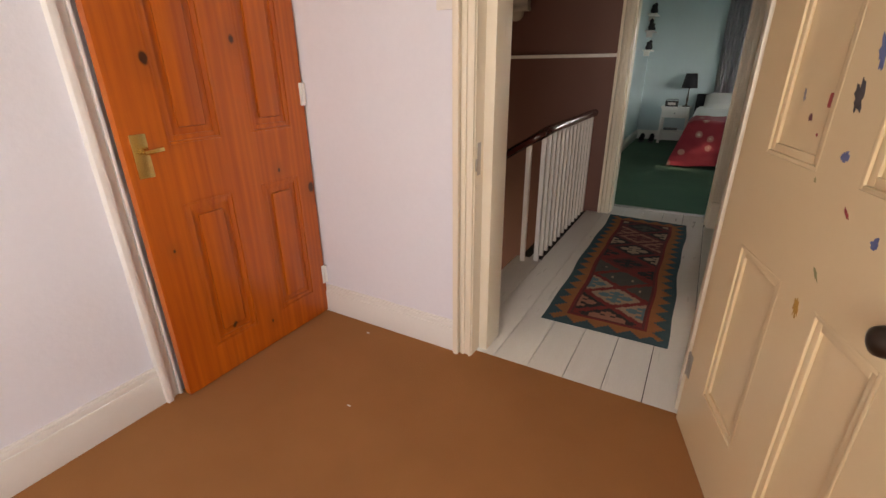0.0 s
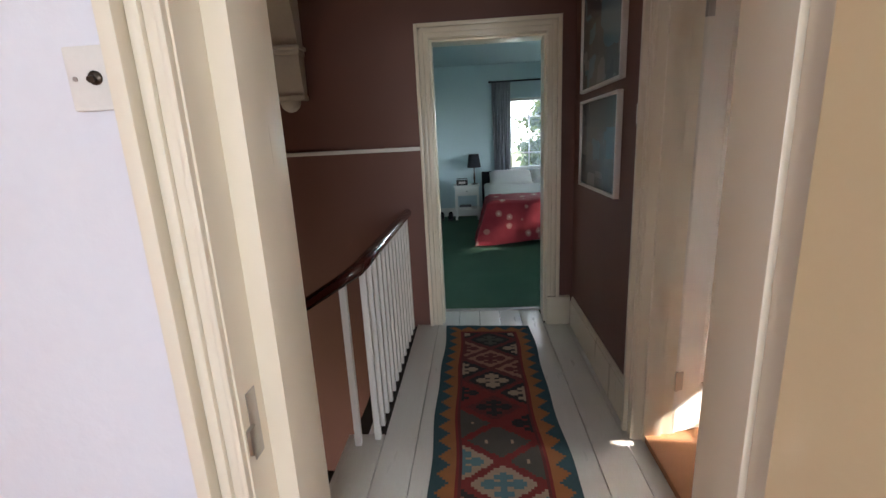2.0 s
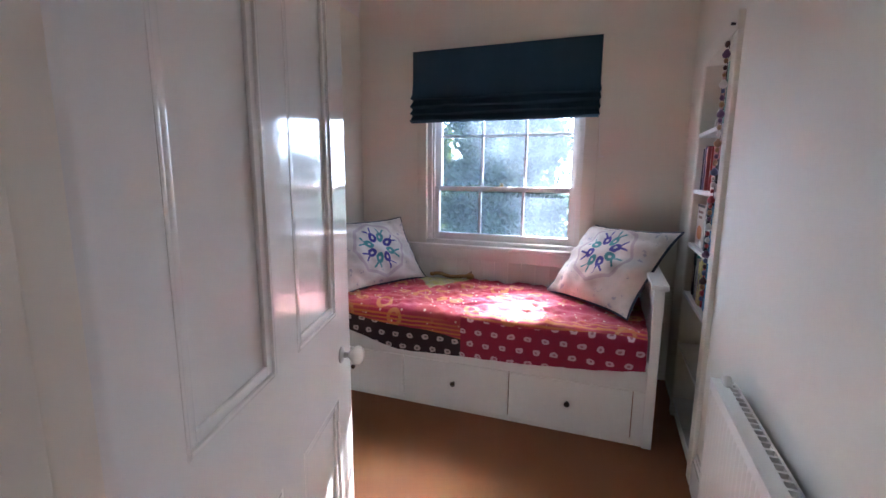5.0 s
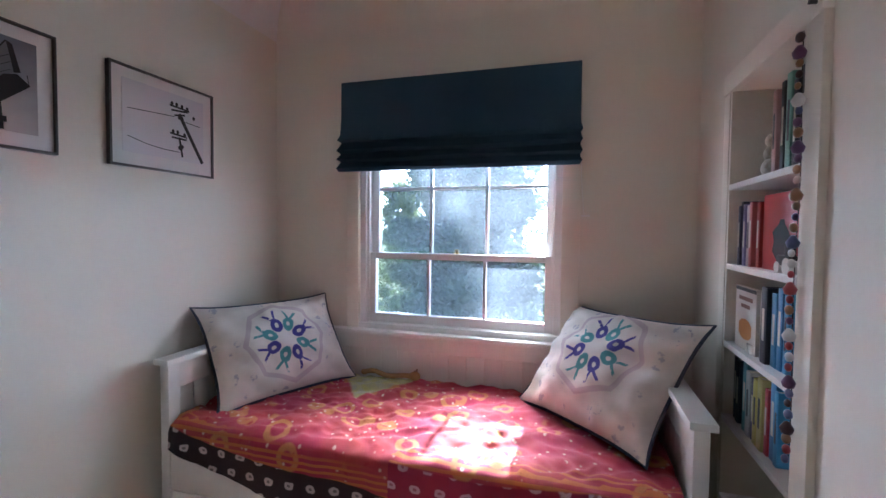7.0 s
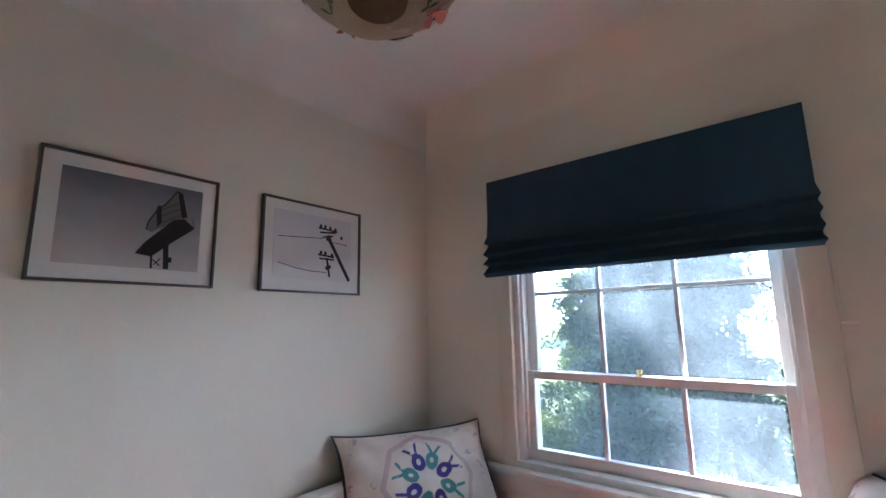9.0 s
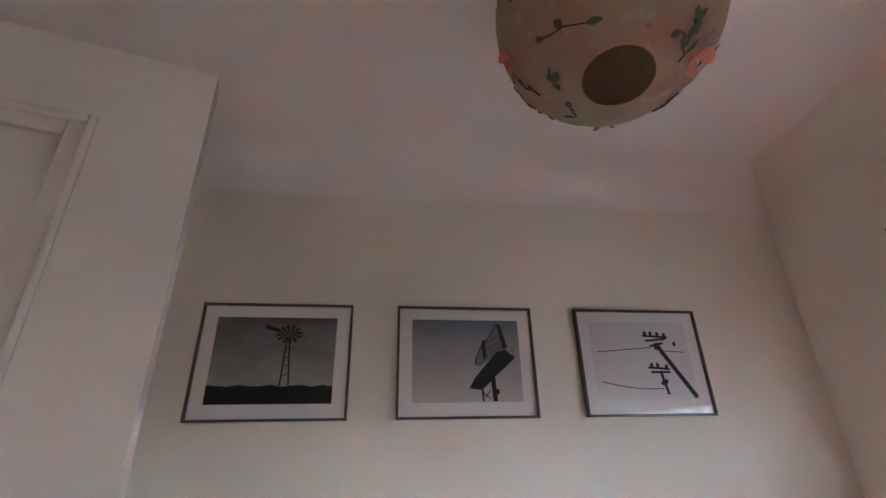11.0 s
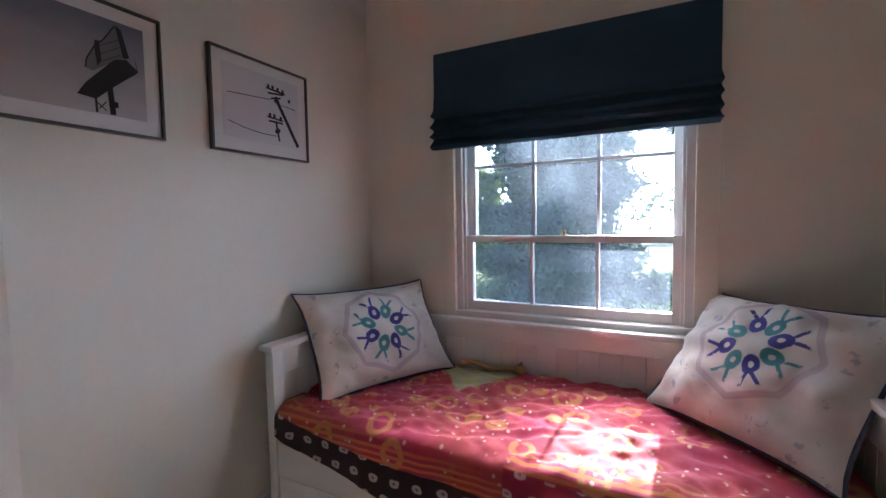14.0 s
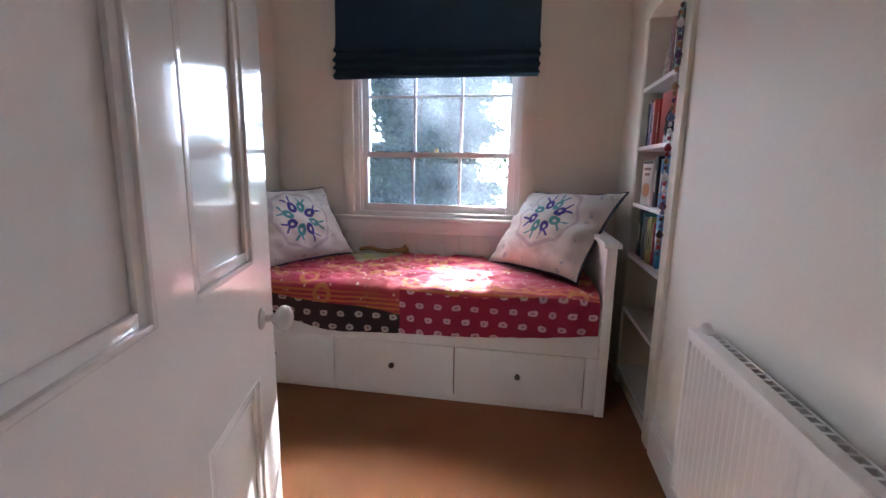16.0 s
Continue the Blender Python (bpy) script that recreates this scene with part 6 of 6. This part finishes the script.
def soft_pillow(at, sx, sy, sz, tilt, label):
    bm = bmesh.new()
    n = 16
    g = {}
    for side in (1, -1):
        for i in range(n + 1):
            for j in range(n + 1):
                u, v = 2 * i / n - 1, 2 * j / n - 1
                b = max(0.0, (1 - u ** 4) * (1 - v ** 4)) ** 0.5
                g[side, i, j] = bm.verts.new((u * sx / 2, v * sy / 2, side * b * sz / 2 + 0.01 * noise.noise((u * 2, v * 2, at[0]))))
        for i in range(n):
            for j in range(n):
                q = [g[side, i, j], g[side, i + 1, j], g[side, i + 1, j + 1], g[side, i, j + 1]]
                bm.faces.new(q if side > 0 else q[::-1])
    bmesh.ops.transform(bm, matrix=Matrix.Translation(at) @ Matrix.Rotation(radians(tilt), 4, "X"), verts=bm.verts)
    return tagged(part("pillow", bm, M["linen"], smooth=80), label, "pillow", "pillows on the double bed")


soft_pillow((0.88, 9.50, 0.70), 0.72, 0.45, 0.17, 28, "white pillow against the dark headboard")
soft_pillow((1.58, 9.52, 0.70), 0.66, 0.45, 0.17, 28, "white pillow against the dark headboard")

nst = thing("nightstand", (0.11, 9.65, 0.0), "small white nightstand with one drawer and open shelf", "nightstand")
part("top", B(-0.12, 0.34, 9.44, 9.86, 0.585, 0.607, bev=0.004), M["bedwhite"], nst)
part("body", B(-0.10, 0.32, 9.47, 9.85, 0.43, 0.585, bev=0.003), M["bedwhite"], nst)
drw = part("drawer", B(-0.07, 0.29, 9.455, 9.475, 0.45, 0.57, bev=0.003), M["bedwhite"], nst)
bm = bmesh.new()
ball(bm, (0.11, 9.448, 0.51), 0.013, (1, 1, 1), 10)
part("drawer_knob", bm, M["steel"], drw)
part("lower_shelf", B(-0.10, 0.32, 9.47, 9.85, 0.17, 0.19, bev=0.003), M["bedwhite"], nst)
for x in (-0.105, 0.285):
    for y in (9.465, 9.815):
        part("leg", B(x, x + 0.04, y, y + 0.04, 0.0, 0.44, bev=0.003), M["bedwhite"], nst)
lamp = thing("table_lamp", (0.25, 9.68, 0.607), "table lamp with tapered black shade, unlit", "lamp")
bm = bmesh.new()
lathe(bm, [(0.06, 0), (0.06, 0.012), (0.02, 0.02), (0.012, 0.05), (0.018, 0.12), (0.010, 0.2), (0.008, 0.30)], 16, Matrix.Translation((0.25, 9.68, 0.607)))
part("base", bm, M["bronze"], lamp)
bm = bmesh.new()
lathe(bm, [(0.122, 0.905), (0.088, 1.135), (0.086, 1.135), (0.120, 0.905)], 28, Matrix.Translation((0.25, 9.68, 0.0)))
part("shade", bm, M["charcoal"], lamp, smooth=50)
rd = thing("clock_radio", (0.03, 9.6, 0.607), "small black clock radio with a carrying handle", "radio")
part("case", B(-0.07, 0.13, 9.55, 9.63, 0.607, 0.70, bev=0.008), M["black"], rd)
bm = bmesh.new()
sweep(bm, [(-0.06, 9.59, 0.70), (-0.06, 9.59, 0.725), (0.12, 9.59, 0.725), (0.12, 9.59, 0.70)], round_section(0.005, 0.005, 6), up=(0, 1, 0))
part("carry_handle", bm, M["black"], rd)
part("display", B(-0.03, 0.09, 9.546, 9.552, 0.635, 0.675), M["steel"], rd)
for k, (x0_, x1_, h_) in enumerate(((-0.06, 0.20, 0.03), (-0.03, 0.18, 0.025))):
    tagged(part("book", B(x0_, x1_, 9.52, 9.68, 0.19 + 0.03 * k, 0.19 + 0.03 * k + h_, bev=0.002), (M["linen"], M["grey_ink"])[k]), "flat book lying on the nightstand shelf", "book", "books on the nightstand")
for k, x in enumerate((-0.36, -0.20)):
    sh = thing("shoe", (x, 9.6, 0.0), "black shoe on the carpet by the wall", "shoe", "shoes by the wall")
    bm = bmesh.new()
    ball(bm, (x, 9.55, 0.05), 0.06, (0.75, 2.0, 0.8), 14)
    ball(bm, (x, 9.64, 0.075), 0.055, (0.75, 1.1, 1.1), 12)
    part("upper", bm, M["charcoal"], sh, smooth=70)
    part("sole", B(x - 0.042, x + 0.042, 9.43, 9.70, 0.0, 0.02, bev=0.008), M["black"], sh)

# window, curtain and rod
mw = thing("window_2", (1.42, MN + 0.1, 0.82), "white sash window seen from the doorway", "window", kind="structure")
bm = bmesh.new()
for a, b, c, d in ((0.90, 0.94, 0.82, 2.06), (1.91, 1.95, 0.82, 2.06), (0.94, 1.91, 0.82, 0.87), (0.94, 1.91, 2.01, 2.06)):
    bx(bm, a, b, MN + 0.02, MN + 0.15, c, d, bev=0.004)
part("window_frame", bm, M["white_wood"], mw)
bm = bmesh.new()
for z in (1.11, 1.40, 1.44, 1.74):
    bx(bm, 0.94, 1.91, MN + 0.08, MN + 0.11, z - 0.011, z + 0.011, bev=0.003)
for x in (1.26, 1.59):
    bx(bm, x - 0.010, x + 0.010, MN + 0.082, MN + 0.108, 0.87, 2.01, bev=0.003)
sash_ = part("glazing_bars", bm, M["white_wood"], mw)
for x0_, x1_ in ((0.94, 1.25), (1.27, 1.58), (1.60, 1.91)):
    g = part("pane", B(x0_, x1_, MN + 0.094, MN + 0.097, 0.87, 2.01), M["glass"], sash_, smooth=0)
    g.visible_shadow = False
rod = thing("curtain_rod", (1.3, MN - 0.06, 2.34), "black metal curtain rod with round ends", "curtain rod")
bm = bmesh.new()
tube(bm, (0.58, MN - 0.07, 2.34), (2.4, MN - 0.07, 2.34), 0.013, seg=12)
part("pole", bm, M["black"], rod)
bm = bmesh.new()
ball(bm, (0.565, MN - 0.07, 2.34), 0.022, seg=12)
part("finial", bm, M["black"], rod, smooth=70)
for x in (0.70, 2.3):
    bm = bmesh.new()
    tube(bm, (x, MN, 2.34), (x, MN - 0.07, 2.34), 0.008, seg=8)
    part("bracket", bm, M["black"], rod)
# cloth grey raised so the window's light from behind is in the colour
M["curtain"] = cloth("backlit_grey_curtain", (0.56, 0.57, 0.60), (0.48, 0.49, 0.52))
bm = bmesh.new()
n = 70
fr, bk_ = [], []
for i in range(n + 1):
    u = i / n
    x = 0.60 + 0.32 * u
    y = MN - 0.075 + 0.028 * math.sin(u * 44) + 0.008 * math.sin(u * 13)
    fr.append([bm.verts.new((x + 0.015 * math.sin(u * 9 + z * 2) * (2.34 - z), y, z)) for z in (2.325, 1.9, 1.4, 0.9, 0.45, 0.08)])
for a, b in zip(fr, fr[1:]):
    for k in range(5):
        bm.faces.new((a[k], b[k], b[k + 1], a[k + 1]))
bmesh.ops.solidify(bm, geom=bm.faces[:], thickness=0.004)
tagged(part("curtain", bm, M["curtain"], smooth=70), "grey curtain gathered beside the window, coloured pale as if backlit", "curtain")

# small wall shelves with dark ornaments
for k, z in enumerate((2.02, 1.78, 1.50)):
    s = thing("wall_shelf", (MW, 9.3, z), "small white wall shelf with dark ornaments", "shelf", "shelves on the bedroom wall")
    part("board", B(MW, MW + 0.13, 9.05, 9.5, z - 0.02, z, bev=0.003), M["bedwhite"], s)
    part("bracket", B(MW, MW + 0.09, 9.25, 9.275, z - 0.09, z - 0.02, bev=0.004), M["bedwhite"], s)
    for q in range(2):
        bm = bmesh.new()
        y, h = 9.14 + 0.22 * q, (0.13, 0.17, 0.12, 0.15)[(k + q) % 4]
        lathe(bm, [(0.03, 0), (0.045, h * 0.3), (0.025, h * 0.65), (0.034, h * 0.85), (0.012, h)], 14, Matrix.Translation((MW + 0.07, y, z)))
        tagged(part("ornament", bm, M["charcoal"], smooth=70), "small dark turned ornament on wall shelf", "ornament", "ornaments on the wall shelves")

# ---- garden ----
M["lawn"] = surface("lawn_grass", (0.085, 0.13, 0.03), 0.95, col2=(0.13, 0.15, 0.045), big=0.35, fine=14, amount=1.0, relief=0.6, depth=0.05)
GZ = -2.75
setting("ground", B(-300, 600, -400, 400, GZ - 0.5, GZ), M["lawn"], "mown lawn reaching to the distance", "lawn", 0)
M["leaf_dark"] = surface("dark_foliage", (0.030, 0.060, 0.030), 0.6, col2=(0.05, 0.085, 0.04), big=1.5, fine=8, amount=1.0, relief=0)
M["leaf_light"] = surface("light_foliage", (0.10, 0.15, 0.025), 0.6, col2=(0.14, 0.17, 0.05), big=1.5, fine=8, amount=1.0, relief=0)
for leaf in (M["leaf_dark"], M["leaf_light"]):
    nt_ = leaf.node_tree
    tr = nt_.nodes.new("ShaderNodeBsdfTranslucent")
    tr.inputs["Color"].default_value = (0.05, 0.085, 0.028, 1) if leaf == M["leaf_dark"] else (0.12, 0.17, 0.03, 1)
    mx = nt_.nodes.new("ShaderNodeMixShader")
    mx.inputs[0].default_value = 0.45
    link(nt_, nt_.nodes["Principled BSDF"].outputs[0], mx.inputs[1])
    link(nt_, tr.outputs[0], mx.inputs[2])
    link(nt_, mx.outputs[0], nt_.nodes["Material Output"].inputs["Surface"])
M["bark"] = surface("bark", (0.07, 0.05, 0.035), 0.95, big=3, fine=20, relief=0.8, depth=0.02)


def foliage(clumps, per, size, seed):
    """Leaf-sized folded quads strewn in uneven clumps (centre, radii)."""
    r = np.random.RandomState(seed)
    verts, faces = [], []
    for c, rad in clumps:
        for _ in range(per):
            d = r.normal(size=3)
            d /= np.linalg.norm(d)
            p = np.array(c) + d * np.array(rad) * r.uniform(0.25, 1.05)
            a = r.normal(size=3)
            a /= np.linalg.norm(a)
            b = np.cross(a, r.normal(size=3))
            b /= np.linalg.norm(b)
            L, w = size * r.uniform(0.7, 1.4), size * r.uniform(0.3, 0.5)
            k = len(verts)
            verts += [tuple(p - a * L / 2), tuple(p + b * w / 2), tuple(p + a * L / 2), tuple(p - b * w / 2)]
            faces.append((k, k + 1, k + 2, k + 3))
    me = bpy.data.meshes.new("leaves")
    me.from_pydata(verts, [], faces)
    return me


def tree(at, height, spread, low, n, per, size, material, seed, label, droop=0.0):
    t = thing("tree", at, label, "tree")
    r = random.Random(seed)
    bm = bmesh.new()
    lean = Vector((r.uniform(-0.3, 0.3), r.uniform(-0.3, 0.3), height * 0.85))
    base = Vector(at)
    pts = [base + lean * (k / 6) + Vector((0.08 * math.sin(k), 0.06 * math.cos(k * 1.7), 0)) for k in range(7)]
    for k in range(6):
        tube(bm, pts[k], pts[k + 1], 0.18 * (1 - k / 7), 0.18 * (1 - (k + 1) / 7), 10)
    clumps = []
    for k in range(n):
        h = low + (1 - low) * (k + 0.5) / n
        a = k * 2.4 + r.uniform(-0.4, 0.4)
        reach = spread * (1 - 0.75 * (h - low) / (1 - low)) * r.uniform(0.35, 1.0)
        root = base + lean * min(0.98, h)
        tip = root + Vector((math.cos(a) * reach, math.sin(a) * reach, -droop * reach + 0.15))
        tube(bm, root, tip, 0.04, 0.012, 6)
        clumps.append((tuple(tip), (0.55 * r.uniform(0.7, 1.3), 0.55 * r.uniform(0.7, 1.3), 0.32)))
        clumps.append((tuple(root.lerp(tip, 0.55)), (0.5, 0.5, 0.35)))
    part("trunk", bm, M["bark"], t)
    me = foliage(clumps, per, size, seed)
    me.materials.append(material)
    crown = new("crown", me)
    crown.parent = t
    crown.matrix_parent_inverse = t.matrix_basis.inverted()
    return t


tree((11.0, 5.35, GZ), 10.5, 2.5, 0.08, 80, 620, 0.17, M["leaf_dark"], 3, "tall dark evergreen tree on the lawn, backlit", 0.25)
# added tree: its crown, out of view above the blind, shades the window
tree((18.5, 5.2, GZ), 18.0, 3.6, 0.47, 80, 420, 0.22, M["leaf_dark"], 31, "very tall dark tree, its unseen high crown added to block sun", 0.1)
tree((13.5, 2.2, GZ), 5.2, 1.5, 0.15, 34, 320, 0.13, M["leaf_light"], 8, "rounded sunlit garden tree behind the lawn", 0.1)
tree((10.2, 7.4, GZ), 2.6, 1.2, 0.15, 24, 220, 0.09, M["leaf_light"], 11, "yellow-green sunlit garden shrub", 0.0)
tree((22.0, 11.0, GZ), 7.5, 2.6, 0.2, 30, 110, 0.3, M["leaf_light"], 14, "broad green tree at the garden's end", 0.1)
tree((3.0, 17.0, GZ), 6.0, 2.2, 0.2, 26, 110, 0.26, M["leaf_light"], 21, "green tree behind the house", 0.1)
r_ = random.Random(4)
clumps = [((17.0 + r_.uniform(-0.4, 0.4), -10 + 0.55 * k, GZ + 0.55 + 0.6 * q + r_.uniform(-0.1, 0.1)), (0.6, 0.5, 0.5)) for k in range(50) for q in range(3)]
me = foliage(clumps, 110, 0.22, 6)
me.materials.append(M["leaf_dark"])
tagged(new("hedge", me), "clipped dark green hedge across the garden", "hedge", kind="stuff")
clumps = [((60 + r_.uniform(-8, 8), -90 + 3.2 * k, GZ + 2.0 + r_.uniform(0, 4)), (3.2, 2.6, 2.8)) for k in range(60)]
me = foliage(clumps, 60, 0.9, 9)
me.materials.append(M["leaf_dark"])
tagged(new("far_trees", me), "line of distant trees", "trees", kind="stuff")

# glowing sheets added in place of low sky to brighten rooms through windows
hz, nt_, b_ = nodes_of("bright_sky_glow")
em = nt_.nodes.new("ShaderNodeEmission")
em.inputs["Color"].default_value, em.inputs["Strength"].default_value = (0.80, 0.91, 1.0, 1), SKY_GLOW
link(nt_, em.outputs[0], nt_.nodes["Material Output"].inputs["Surface"])
setting("backdrop_sky_glow", B(140, 140.5, -260, 260, GZ, 36), hz, "glowing sheet standing in for bright distant sky", "sky", 0)
setting("backdrop_sky_glow_north", B(-260, 139, 140, 140.5, GZ, 36), hz, "glowing sheet standing in for bright distant sky", "sky", 0)

# ---- landing floorboards ----
fl = tagged(new("floor_landing"), "white painted floorboards with dark gaps", "floor", kind="structure")
part("subfloor", B(-0.398, E2 + 0.03, 2.317, N2 + 0.255, -0.05, -0.012), M["gap"], fl, smooth=0)
bw = 0.163
x = -0.40
k = 0
while x < 0.98:
    xe = min(x + bw - 0.0035, 0.985)
    c = (x + xe) / 2
    if xe - x > 0.01:
        inA, inM = DOOR1[0] < c < DOOR1[1], DOORM[0] - 0.03 < c < DOORM[1] + 0.03
        ya_ = 2.317 if inA else S2 - 0.005
        yb_ = 5.125 if inM else N2 - 0.001
        if c < -0.31:
            yb_ = 3.52
        if c > E2:
            ya_, yb_ = DOORB[0] - 0.01, DOORB[1] + 0.01
        ob = part("floorboard", B(x, xe, ya_, yb_, -0.02, 0.0008 * math.sin(k * 3.7), bev=0.0025), M["boards"], fl)
    x += bw
    k += 1

# bits of lint on the carpet
for x, y in ((-0.45, 1.72), (-0.72, 2.18), (0.1, 1.35), (-0.2, 1.05)):
    bm = bmesh.new()
    bx(bm, x - 0.008, x + 0.008, y - 0.003, y + 0.003, 0.0, 0.003, bev=0.001)
    tagged(part("lint", bm, M["linen"]), "tiny white scrap lying on the carpet", "lint", "lint on the carpet")
